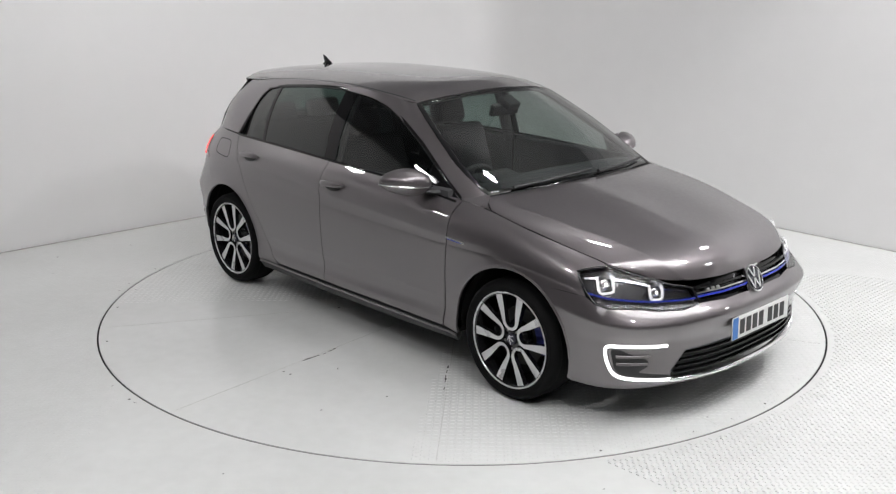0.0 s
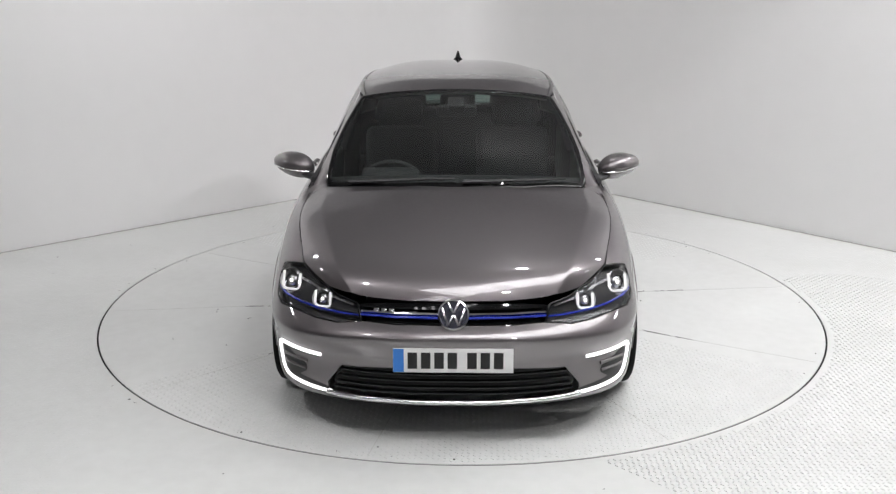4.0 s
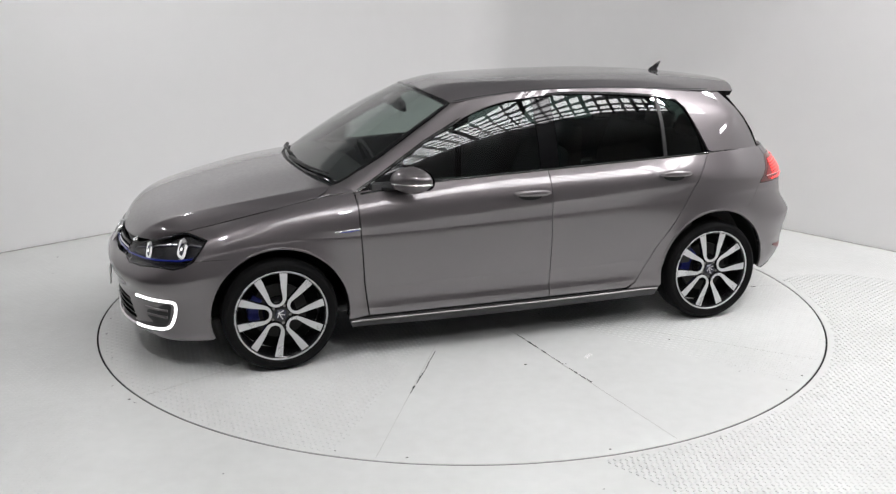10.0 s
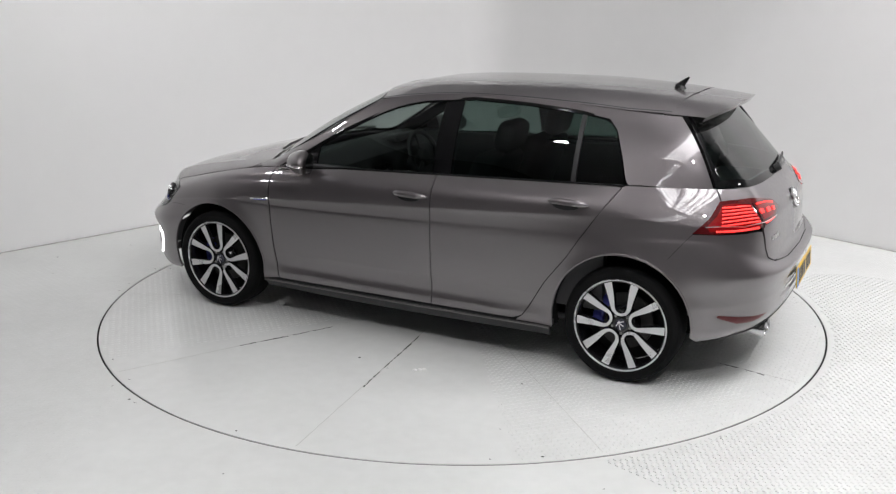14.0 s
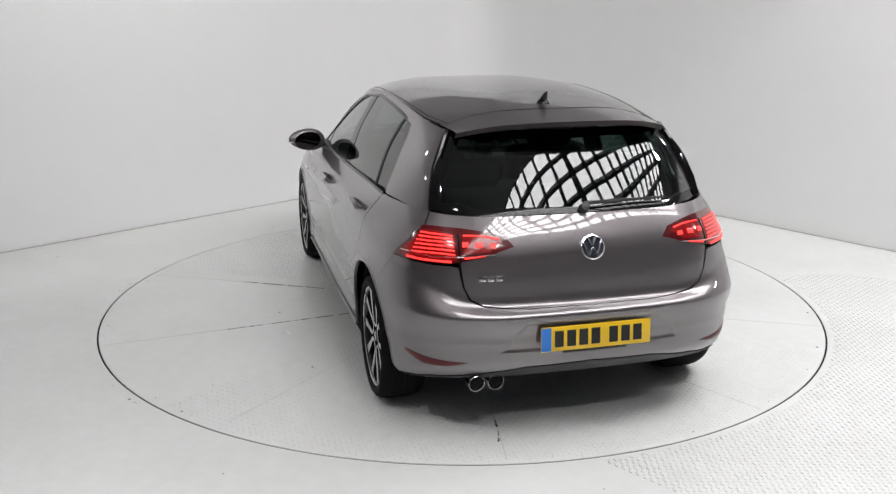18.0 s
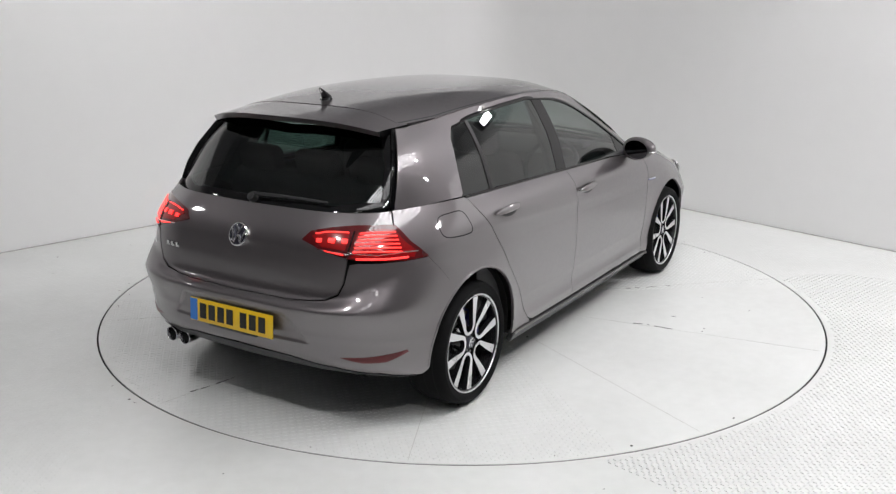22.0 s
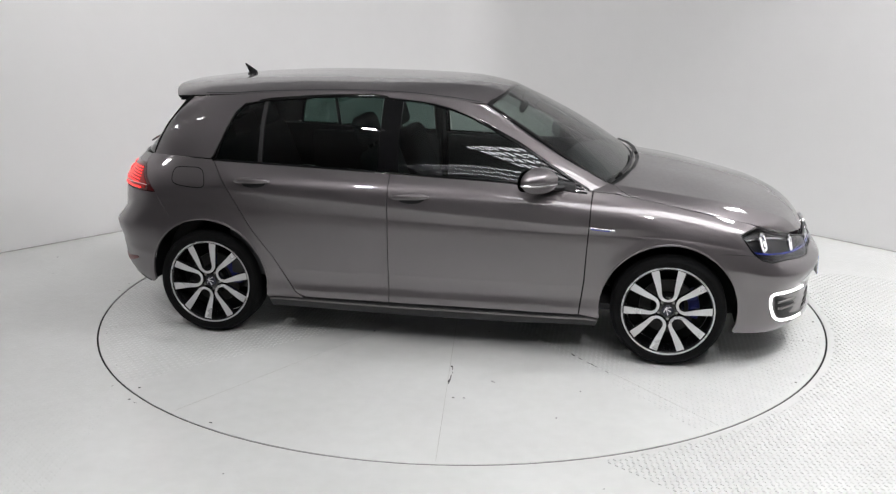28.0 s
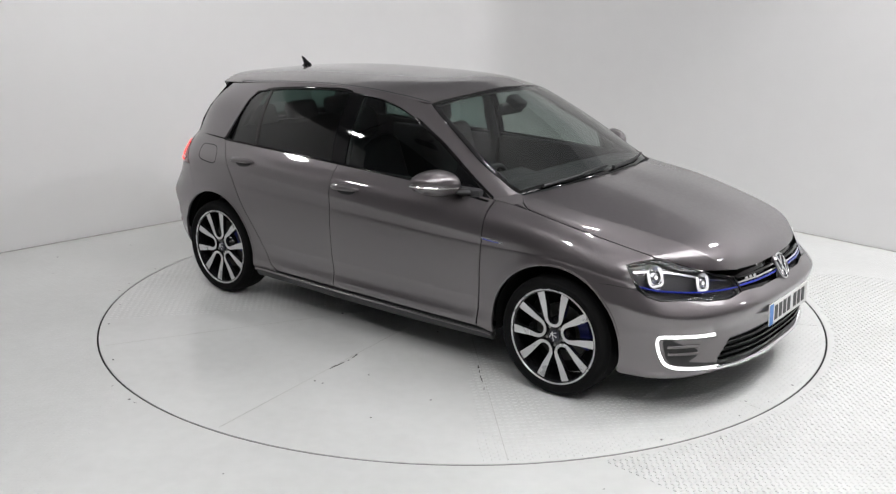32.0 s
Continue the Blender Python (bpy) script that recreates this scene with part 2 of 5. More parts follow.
# lower body: each line runs from the middle of the nose round the side to the middle of the tail
BODY_LINES = [np.array(q, float) for q in [
    along(2.08, 0, .185, 2.065, .30, .185, 1.985, .58, .187, 1.865, .75, .19, 1.675, .825, .195, 1.315, .85, .20, .93, .845, .195, .40, .838, .18,
          -.25, .838, .18, -.93, .845, .19, -1.315, .855, .22, -1.66, .81, .26, -1.86, .69, .30, -1.95, .52, .315, -1.985, .30, .32, -1.995, 0, .32),
    along(2.13, 0, .235, 2.115, .30, .235, 2.03, .58, .24, 1.895, .76, .245, 1.685, .85, .25, 1.315, .875, .26, .93, .878, .255, .40, .878, .25,
          -.25, .878, .25, -.93, .878, .26, -1.315, .88, .28, -1.68, .835, .32, -1.89, .715, .36, -1.985, .54, .375, -2.025, .30, .38, -2.035, 0, .38),
    along(2.138, 0, .40, 2.122, .30, .40, 2.038, .58, .40, 1.90, .765, .405, 1.69, .866, .41, 1.315, .893, .42, .93, .884, .38, .40, .879, .36,
          -.25, .879, .36, -.93, .884, .38, -1.315, .895, .43, -1.69, .85, .46, -1.905, .725, .48, -2.005, .545, .49, -2.045, .30, .49, -2.055, 0, .49),
    along(2.166, 0, .530, 2.151, .30, .528, 2.068, .588, .518, 1.922, .773, .514, 1.692, .868, .545, 1.315, .898, .60, .93, .896, .57, .40, .895, .56,
          -.25, .895, .56, -.93, .896, .58, -1.315, .90, .62, -1.69, .852, .62, -1.918, .735, .62, -2.022, .55, .615, -2.06, .30, .615, -2.068, 0, .615),
    along(2.124, 0, .575, 2.10, .30, .578, 2.005, .575, .585, 1.867, .757, .60, 1.677, .853, .635, 1.315, .896, .69, .93, .898, .69, .40, .898, .69,
          -.25, .898, .705, -.93, .895, .72, -1.315, .892, .735, -1.68, .832, .755, -1.885, .71, .715, -1.98, .54, .662, -2.01, .30, .652, -2.02, 0, .652),
    along(2.108, 0, .615, 2.083, .30, .62, 1.975, .57, .64, 1.835, .74, .66, 1.66, .832, .70, 1.315, .886, .748, .93, .897, .752, .40, .898, .777,
          -.25, .898, .815, -.93, .890, .855, -1.315, .866, .872, -1.67, .81, .855, -1.865, .685, .855, -1.955, .53, .86, -1.98, .30, .865, -1.99, 0, .87),
    along(2.092, 0, .645, 2.07, .30, .645, 1.955, .572, .668, 1.80, .722, .708, 1.645, .788, .752, 1.315, .845, .818, .93, .870, .855, .40, .875, .885,
          -.25, .875, .912, -.93, .864, .935, -1.315, .825, .948, -1.64, .764, .95, -1.82, .65, .95, -1.905, .49, .955, -1.93, .28, .96, -1.94, 0, .96),
    along(2.075, 0, .672, 2.055, .30, .668, 1.93, .565, .695, 1.76, .695, .755, 1.62, .728, .79, 1.315, .785, .862, .94, .785, .925, .40, .81, .965,
          -.25, .808, .99, -.93, .793, 1.012, -1.315, .785, 1.025, -1.60, .722, 1.03, -1.765, .62, 1.025, -1.85, .46, 1.022, -1.88, .26, 1.022, -1.89, 0, 1.022),
]]
# slimmer over the wheels
for k in range(1, 6):
    for j, dy in ((4, .006), (5, .008), (9, .004), (10, .009), (11, .007)):
        BODY_LINES[k][j, 1] -= dy
# firm creases: lines close to the bumper edge and to the shoulder line
for k in (4, 2):
    a, b, c = BODY_LINES[k - 1:k + 2]
    BODY_LINES[k:k + 1] = [b + .34 * (a - b), b, b + .34 * (c - b)] if k == 2 else [b, b + .38 * (c - b)]


def step(a, b, x):
    f = np.clip((x - a) / (b - a), 0, 1)
    return f * f * (3 - 2 * f)


def outward(s, h):
    """Moves of h metres straight out of the body, level with the ground."""
    a = np.radians(np.interp(s, (0, 1, 2, 3, 4, 5, 6, 9, 10, 11, 12, 13, 14, 15), (0, 4, 18, 45, 70, 87, 90, 90, 93, 110, 135, 158, 175, 180)))
    return np.stack([h * np.cos(a), h * np.sin(a), 0 * h], 1)


def shoulder_fold(s, v, p):
    u = np.maximum(8 - v, 0)
    return outward(s, -(.017 + .014 * step(11.5, 13, s)) * step(5.0, 6.2, s) * u * np.exp(-u / .55))


def bumper_fold(s, v, p):
    keep = (1 - step(3.9, 4.7, s)) + step(11.0, 11.8, s)
    return outward(s, .007 * keep * np.exp(-np.abs(v - 5) / .45))


def arch_flare(s, v, p):
    d = np.minimum(np.hypot(p[:, 0] - 1.315, p[:, 2] - .308), np.hypot(p[:, 0] + 1.315, p[:, 2] - .308)) - .365
    return outward(s, .007 * step(3.6, 4.3, s) * (1 - step(11.2, 11.8, s)) * np.exp(-(d / .045) ** 2))


def door_foot(s, v, p):
    u = np.clip((.42 - p[:, 2]) / .12, 0, 1)
    return outward(s, -.004 * step(5.6, 6.4, s) * (1 - step(8.6, 9.4, s)) * u * (1 - u) * 4)


def plate_recess(s, v, p):
    half = .30 + (.60 - p[:, 2]) * .8
    k = (1 - step(half - .02, half + .012, p[:, 1])) * step(.44, .46, p[:, 2]) * (1 - step(.570, .592, p[:, 2])) * (p[:, 0] < -1.8)
    return outward(s, -.007 * k)


LOWER = Sheet(BODY_LINES, True, True, folds=(shoulder_fold, bumper_fold, arch_flare, door_foot, plate_recess))
# cabin: windscreen, side windows and rear window, from belt to roof rail
CABIN = Sheet([
    along(1.10, 0, .985, 1.075, .35, .98, .99, .665, .953, .878, .782, .931, .40, .80, .96, -.20, .80, .985, -.90, .788, 1.008, -1.30, .786, 1.022,
          -1.675, .686, 1.022, -1.84, .45, 1.018, -1.89, 0, 1.018),
    along(.74, 0, 1.215, .715, .33, 1.21, .63, .60, 1.18, .50, .69, 1.155, .20, .722, 1.19, -.25, .725, 1.20, -.90, .71, 1.205, -1.28, .686, 1.21,
          -1.575, .640, 1.215, -1.70, .43, 1.215, -1.755, 0, 1.215),
    along(.36, 0, 1.40, .34, .31, 1.39, .285, .548, 1.352, .17, .584, 1.366, 0, .60, 1.39, -.35, .603, 1.412, -.85, .593, 1.40, -1.15, .577, 1.378,
          -1.45, .540, 1.355, -1.57, .405, 1.362, -1.62, 0, 1.376),
], True, True)
# panes: smoother than the pillars round them
GLASS = Sheet([[(x, a[0] + a[1] * x + a[2] * x * x, b[0] + b[1] * x + b[2] * x * x) for x in np.linspace(x0, x1, 7)] for x0, x1, a, b in (
    (.98, -1.40, (.8038, -.0003, -.028), (.9771, -.0437, -.0087)), (.62, -1.36, (.7237, -.0334, -.0532), (1.1911, -.0469, -.0274)),
    (.26, -1.30, (.5957, -.0439, -.0543), (1.3876, -.0988, -.0946)))])
SCREEN = Sheet([[(x - .2 * y * y - k * y ** 4, y, z - c * y * y) for y in np.linspace(0, w, 5)] for x, z, w, k, c in (
    (1.10, .985, .75, .14, .072), (.74, 1.215, .70, .29, .097), (.36, 1.40, .62, .166, .155))], True)
BACKLIGHT = Sheet([[(x + a * y * y + b * y ** 4, y, z - c * y * y) for y in np.linspace(w, 0, 6)] for x, z, w, a, b, c in (
    (-1.893, 1.018, .70, .08, .85, -.01), (-1.71, 1.215, .66, .157, .45, 0), (-1.555, 1.376, .56, .12, .6, .07))], end=True)
# roof with its spoiler: lines from the windscreen to the spoiler's lip
ROOF = Sheet([
    along(.36, 0, 1.40, .22, 0, 1.428, .04, 0, 1.449, -.35, 0, 1.462, -.85, 0, 1.463, -1.25, 0, 1.447, -1.54, 0, 1.423, -1.76, 0, 1.398),
    along(.34, .31, 1.39, .205, .335, 1.417, .03, .35, 1.439, -.35, .36, 1.452, -.85, .355, 1.454, -1.25, .335, 1.436, -1.52, .32, 1.413, -1.735, .30, 1.389),
    along(.285, .548, 1.352, .17, .584, 1.366, 0, .60, 1.39, -.35, .603, 1.412, -.85, .593, 1.40, -1.2, .567, 1.375, -1.46, .522, 1.361, -1.64, .515, 1.353),
], low=True)
# bonnet: lines across, from the nose to the windscreen
HOOD = Sheet([
    along(2.075, 0, .672, 2.06, .22, .67, 2.007, .449, .678, 1.93, .565, .695),
    along(1.985, 0, .768, 1.968, .26, .770, 1.899, .521, .764, 1.76, .695, .755),
    along(1.75, 0, .851, 1.735, .28, .851, 1.674, .583, .830, 1.62, .728, .79),
    along(1.42, 0, .929, 1.41, .29, .927, 1.346, .662, .893, 1.315, .785, .862),
    along(1.10, 0, .985, 1.08, .29, .982, .995, .688, .948, .93, .765, .932),
], True, folds=(lambda s, v, p: np.stack([0 * s, 0 * s, .010 * np.exp(-np.abs(s - 2) / .33) * (1 - .6 * step(3, 4, v))], 1),))
ROOF.sign = -1


# ---------------------------------------------------------------- panels cut from the surfaces
def rounded(points, radius, closed=True):
    """The line through points with its corners rounded."""
    p = [Vector(q) for q in points]
    n = len(p)
    out = []
    for i in range(n):
        if not closed and i in (0, n - 1):
            out.append(tuple(p[i]))
            continue
        a, b, c = p[i - 1], p[i], p[(i + 1) % n]
        r1, r2 = min(radius, (a - b).length * .45), min(radius, (c - b).length * .45)
        u, w = b + (a - b).normalized() * r1, b + (c - b).normalized() * r2
        for k in range(5):
            f = k / 4
            out.append(tuple(u * (1 - f) ** 2 + b * 2 * f * (1 - f) + w * f * f))
    return out


def dense(points, step=.035, closed=True):
    p = np.asarray(points, float)
    q = np.roll(p, -1, 0) if closed else p[1:]
    out = []
    for a, b in zip(p, q):
        n = max(1, int(math.ceil(np.linalg.norm(b - a) / step)))
        out += [a + (b - a) * k / n for k in range(n)]
    if not closed:
        out.append(p[-1])
    return np.array(out)


def inside(poly, x, y):
    r = np.zeros(x.shape, bool)
    a, b = poly, np.roll(poly, -1, 0)
    for (x0, y0), (x1, y1) in zip(a, b):
        if y0 != y1:
            r ^= ((y0 > y) != (y1 > y)) & (x < (x1 - x0) * (y - y0) / (y1 - y0) + x0)
    return r


def clip_cell(poly, x0, x1, y0, y1):
    out = poly
    for ax, lim, keep in ((0, x0, 1), (0, x1, -1), (1, y0, 1), (1, y1, -1)):
        src, out = out, []
        for i in range(len(src)):
            a, b = src[i - 1], src[i]
            ia, ib = keep * (a[ax] - lim) >= 0, keep * (b[ax] - lim) >= 0
            if ia != ib:
                f = (lim - a[ax]) / (b[ax] - a[ax])
                c = [a[0] + f * (b[0] - a[0]), a[1] + f * (b[1] - a[1])]
                c[ax] = lim
                out.append(tuple(c))
            if ib:
                out.append(b)
        if not out:
            break
    return out


def cut(sheet, poly, hs, hv):
    """Vertices (s, v) and faces of the part of the sheet within poly."""
    lo, hi = poly.min(0), poly.max(0)
    i0, i1 = int(math.floor(lo[0] / hs)), int(math.ceil(hi[0] / hs))
    j0, j1 = int(math.floor(lo[1] / hv)), int(math.ceil(hi[1] / hv))
    gs, gv = np.meshgrid(np.arange(i0, i1 + 1) * hs, np.arange(j0, j1 + 1) * hv, indexing="ij")
    ins = inside(poly, gs + 1e-7, gv + 1e-7)
    edge = set()
    d = dense(np.c_[poly / (hs, hv)], .3)
    for a, b in np.floor(d).astype(int):
        for da in (-1, 0, 1):
            for db in (-1, 0, 1):
                edge.add((a + da, b + db))
    verts, faces, seen = [], [], {}

    def vid(x, y):
        k = (round(x, 6), round(y, 6))
        if k not in seen:
            seen[k] = len(verts)
            verts.append((x, y))
        return seen[k]
    pl = [tuple(q) for q in poly]
    for i in range(i0, i1):
        for j in range(j0, j1):
            x0, y0 = i * hs, j * hv
            if (i, j) in edge:
                c = clip_cell(pl, x0, x0 + hs, y0, y0 + hv)
                ids = []
                for q in c:
                    k = vid(*q)
                    if not ids or ids[-1] != k:
                        ids.append(k)
                if len(ids) > 1 and ids[0] == ids[-1]:
                    ids.pop()
                if len(set(ids)) > 2 and len(set(ids)) == len(ids):
                    faces.append(ids)
                elif len(set(ids)) > 2:
                    u = list(dict.fromkeys(ids))
                    faces.append(u)
            elif ins[i - i0, j - j0]:
                faces.append([vid(x0, y0), vid(x0 + hs, y0), vid(x0 + hs, y0 + hv), vid(x0, y0 + hv)])
    return np.array(verts), faces


def area2(poly):
    q = np.roll(poly, -1, 0)
    return (poly[:, 0] * q[:, 1] - q[:, 0] * poly[:, 1]).sum()


def outline(sheet, points, gap=.0):
    """The closed outline in (s, v), drawn in by gap metres."""
    d = dense(points)
    q = sheet.near(d)
    keep = [i for i in range(len(q)) if np.abs(q[i] - q[i - 1]).max() > 1e-5]
    q, d = q[keep], d[keep]
    if area2(q) < 0:
        q, d = q[::-1], d[::-1]
    mid = np.abs(d[:, 1]) < 1e-3
    ends = np.where(q[:, 0] > sheet.ns / 2, sheet.ns, 0)
    if gap:
        p, n = sheet.at(q[:, 0], q[:, 1]), sheet.normal(q[:, 0], q[:, 1])
        t = np.roll(p, -1, 0) - np.roll(p, 1, 0)
        t /= np.linalg.norm(t, axis=1, keepdims=True) + 1e-9
        g = sheet.near(p + gap * np.cross(n, t))
        g[mid, 1 if sheet.sign < 0 else 0] = q[mid, 1 if sheet.sign < 0 else 0]
        q = g
    return q, mid


def panel(name, sheet, points, material, parent, sides=(1,), off=0.0, depth=.012, gap=-.0009, hs=.06, hv=.1, label="", rim=None):
    """A panel of the sheet within an outline, its rim folded in by depth; sides (1, -1) joins it with its mirror image."""
    q, mid = outline(sheet, points, gap)
    sv, faces = cut(sheet, q, hs, hv)
    sign = sheet.sign
    P, N = sheet.at(sv[:, 0], sv[:, 1]), sheet.normal(sv[:, 0], sv[:, 1]) * sign
    P = P + N * off
    B, NB = sheet.at(q[:, 0], q[:, 1]), sheet.normal(q[:, 0], q[:, 1]) * sign
    B = B + NB * off
    t = np.roll(B, -1, 0) - np.roll(B, 1, 0)
    t /= np.linalg.norm(t, axis=1, keepdims=True) + 1e-9
    out = -np.cross(NB, t) * sign
    n = len(B)
    V, F, M, NN, mats = [], [], [], [], []
    for side in sides:
        base = len(V)
        m = np.array((1, side, 1))
        V += list(P * m)
        NN += list(N * m)
        flip = (side * sign) < 0
        for f in faces:
            g = [base + k for k in f]
            F.append(g[::-1] if flip else g)
            mats.append(0)
        if depth:
            b1 = len(V)
            V += list(B * m) + list((B - NB * depth) * m)
            NN += list(out * m) * 2
            for k in range(n):
                k2 = (k + 1) % n
                if mid[k] and mid[k2]:
                    continue
                g = [b1 + k, b1 + n + k, b1 + n + k2, b1 + k2]
                F.append(g[::-1] if flip else g)
                mats.append(1 if rim else 0)
    me = bpy.data.meshes.new(name)
    me.from_pydata([tuple(v) for v in V], [], F)
    me.materials.append(material)
    if rim:
        me.materials.append(rim)
        me.polygons.foreach_set("material_index", mats)
    me.polygons.foreach_set("use_smooth", [True] * len(me.polygons))
    me.normals_split_custom_set_from_vertices([tuple(v) for v in NN])
    ob = new(name, me)
    ob.parent = parent
    if label:
        ob["label"] = label
    return ob


def ribbon(name, sheet, points, width, material, parent, sides=(1,), off=.002, height=.006, label="", closed=False, soft=.0):
    """A strip of that width along a line on the sheet, with a rounded back."""
    line = rounded(points, soft, closed) if soft else points
    d = dense(line, .02, closed)
    q = sheet.near(d)
    sign = sheet.sign
    P, N = sheet.at(q[:, 0], q[:, 1]), sheet.normal(q[:, 0], q[:, 1]) * sign
    if closed:
        T = np.roll(P, -1, 0) - np.roll(P, 1, 0)
    else:
        T = np.gradient(P, axis=0)
    T /= np.linalg.norm(T, axis=1, keepdims=True) + 1e-9
    W = np.cross(N, T)
    w = np.broadcast_to(np.asarray(width, float), (len(P),))[:, None] / 2
    prof = ((-1, off - .004), (-1, off + height * .5), (-.6, off + height), (.6, off + height), (1, off + height * .5), (1, off - .004))
    V, F = [], []
    for side in sides:
        base = len(V)
        m = np.array((1, side, 1))
        for a, h in prof:
            V += list((P + W * w * a + N * h) * m)
        n = len(P)
        for r in range(len(prof) - 1):
            for k in range(n if closed else n - 1):
                k2 = (k + 1) % n
                g = [base + r * n + k, base + r * n + k2, base + (r + 1) * n + k2, base + (r + 1) * n + k]
                F.append(g if side < 0 else g[::-1])
        if not closed:
            F.append([base + r * n for r in range(len(prof))])
            F.append([base + r * n + n - 1 for r in range(len(prof))][::-1])
    me = bpy.data.meshes.new(name)
    me.from_pydata([tuple(v) for v in V], [], F)
    me.materials.append(material)
    me.polygons.foreach_set("use_smooth", [True] * len(me.polygons))
    me.set_sharp_from_angle(angle=radians(50))
    ob = new(name, me)
    ob.parent = parent
    if label:
        ob["label"] = label
    return ob


# ---------------------------------------------------------------- car body
car = tagged(new("car"), "grey metallic five-door hatchback with lights on, parked on the turntable", "car")
BOTH = (1, -1)
AXLES, HUB, ARCH = (1.315, -1.315), 0.308, 0.368


LIFT = {1.315: 0.0, -1.315: .014}


def arc(x0, a0, a1, y=.885, r=ARCH, n=22):
    return [(x0 + r * math.cos(radians(a0 + (a1 - a0) * k / n)), y, HUB + LIFT[x0] + r * math.sin(radians(a0 + (a1 - a0) * k / n))) for k in range(n + 1)]


HL = [(1.665, .80, .725), (1.72, .832, .668), (1.785, .825, .606), (1.845, .797, .588), (1.93, .70, .581), (2.0, .62, .575), (2.054, .515, .568),
      (2.078, .405, .588), (2.04, .425, .655), (1.98, .52, .676), (1.93, .565, .695), (1.85, .635, .725), (1.765, .695, .752)]
TL = [(-1.957, .35, .905), (-1.931, .385, .945), (-1.81, .63, .978), (-1.735, .70, .973), (-1.708, .765, .90), (-1.642, .827, .828), (-1.77, .775, .826),
      (-1.915, .633, .836), (-1.962, .48, .868)]

# dark shell close behind the panels
for side in BOTH:
    s, v = np.meshgrid(np.linspace(0, 15, 151), np.linspace(0, LOWER.nv, 51), indexing="ij")
    P = LOWER.at(s, v) - .022 * LOWER.normal(s, v)
    P[..., 1] *= side
    idx = np.arange(s.size).reshape(s.shape)
    quads = np.stack([idx[:-1, :-1], idx[1:, :-1], idx[1:, 1:], idx[:-1, 1:]], -1).reshape(-1, 4)
    C = P.reshape(-1, 3)[quads].mean(1)
    keep = np.ones(len(quads), bool)
    for ax in AXLES:
        keep &= np.hypot(C[:, 0] - ax, C[:, 2] - HUB) > .40
    keep &= ~((C[:, 0] > 1.0) & (np.abs(C[:, 1]) < .80) & (C[:, 2] > .55))
    keep &= ~((C[:, 0] > 1.9) & (np.abs(C[:, 1]) < .60))
    keep &= ~((C[:, 0] < -1.55) & (C[:, 2] < .33))
    mesh_part("inner_shell", P.reshape(-1, 3), quads[keep], UNDERBODY, car, "dark body structure behind the panels")

panel("front_bumper", LOWER, [(2.124, 0, .577), (2.112, .25, .576), (2.077, .405, .584), (2.054, .515, .565), (2.0, .62, .572), (1.93, .70, .578), (1.845, .797, .585),
      (1.785, .825, .602), (1.745, .838, .628), (1.62, .86, .634)] + arc(1.315, 62, -19) + [(1.675, .825, .195), (1.865, .75, .19), (1.985, .58, .187), (2.03, .56, .21),
      (2.046, .565, .285), (2.084, .50, .374), (2.138, .28, .384), (2.15, 0, .384)], PAINT, car, BOTH, label="grey painted front bumper")
panel("front_lip", LOWER, [(2.08, 0, .185), (2.065, .30, .185), (1.985, .58, .187), (2.025, .558, .232), (2.105, .30, .218), (2.118, 0, .212)], PAINT, car, BOTH)
ribbon("chrome_lip", LOWER, [(2.03, .565, .238), (2.117, .30, .228), (2.127, 0, .222)], .02, CHROME, car, BOTH, off=.004, height=.008, label="chrome strip below the lower grille")
bonnet = panel("bonnet", HOOD, [(2.075, 0, .672), (2.06, .22, .67), (2.02, .42, .675), (1.93, .565, .695), (1.845, .64, .727), (1.76, .695, .755), (1.62, .728, .79), (1.47, .76, .828),
      (1.315, .785, .862), (1.18, .79, .886), (1.09, .785, .905), (1.03, .745, .928), (.99, .695, .946), (1.045, .56, .967), (1.105, .29, .977), (1.125, 0, .98)],
      PAINT, car, BOTH, hs=.05, hv=.08, depth=.02, gap=.003, label="grey metallic bonnet with two long creases")
panel("cowl", HOOD, [(1.13, 0, .978), (1.11, .29, .975), (1.05, .56, .965), (.98, .71, .944), (.93, .765, .932), (1.02, .56, .972), (1.08, .29, .982), (1.10, 0, .985)],
      BLACK_PLASTIC, car, BOTH, off=-.012, gap=0, hs=.15, hv=.1, depth=0)
for side in BOTH:
    panel("wing_corner", HOOD, [(1.10, .789, .902), (1.085, .785, .906), (1.027, .748, .928), (.985, .70, .944), (.95, .725, .94), (.93, .765, .932), (1.0, .78, .918)], PAINT, car, (side,), gap=.0005, hs=.05, hv=.05,
          depth=.015, label="painted corner of the wing by the windscreen")

for side in BOTH:
    rim_ = [(1.035, .752, .931), (.99, .69, .952), (.952, .695, .962), (.915, .745, .950), (.882, .792, .932), (.94, .790, .930), (1.0, .787, .920)]
    hub_ = Vector((.955, .748, .947))
    bm = bmesh.new()
    c = bm.verts.new((hub_.x, side * hub_.y, hub_.z))
    ring = [bm.verts.new((x, side * y, z)) for x, y, z in rim_]
    low = [bm.verts.new((x, side * (y - .004), z - .02)) for x, y, z in rim_]
    for k in range(len(ring)):
        bm.faces.new((c, ring[k - 1], ring[k]))
        bm.faces.new((ring[k - 1], low[k - 1], low[k], ring[k]))
    part("pillar_foot", bm, PAINT, car, "painted foot of the windscreen pillar", angle=60)

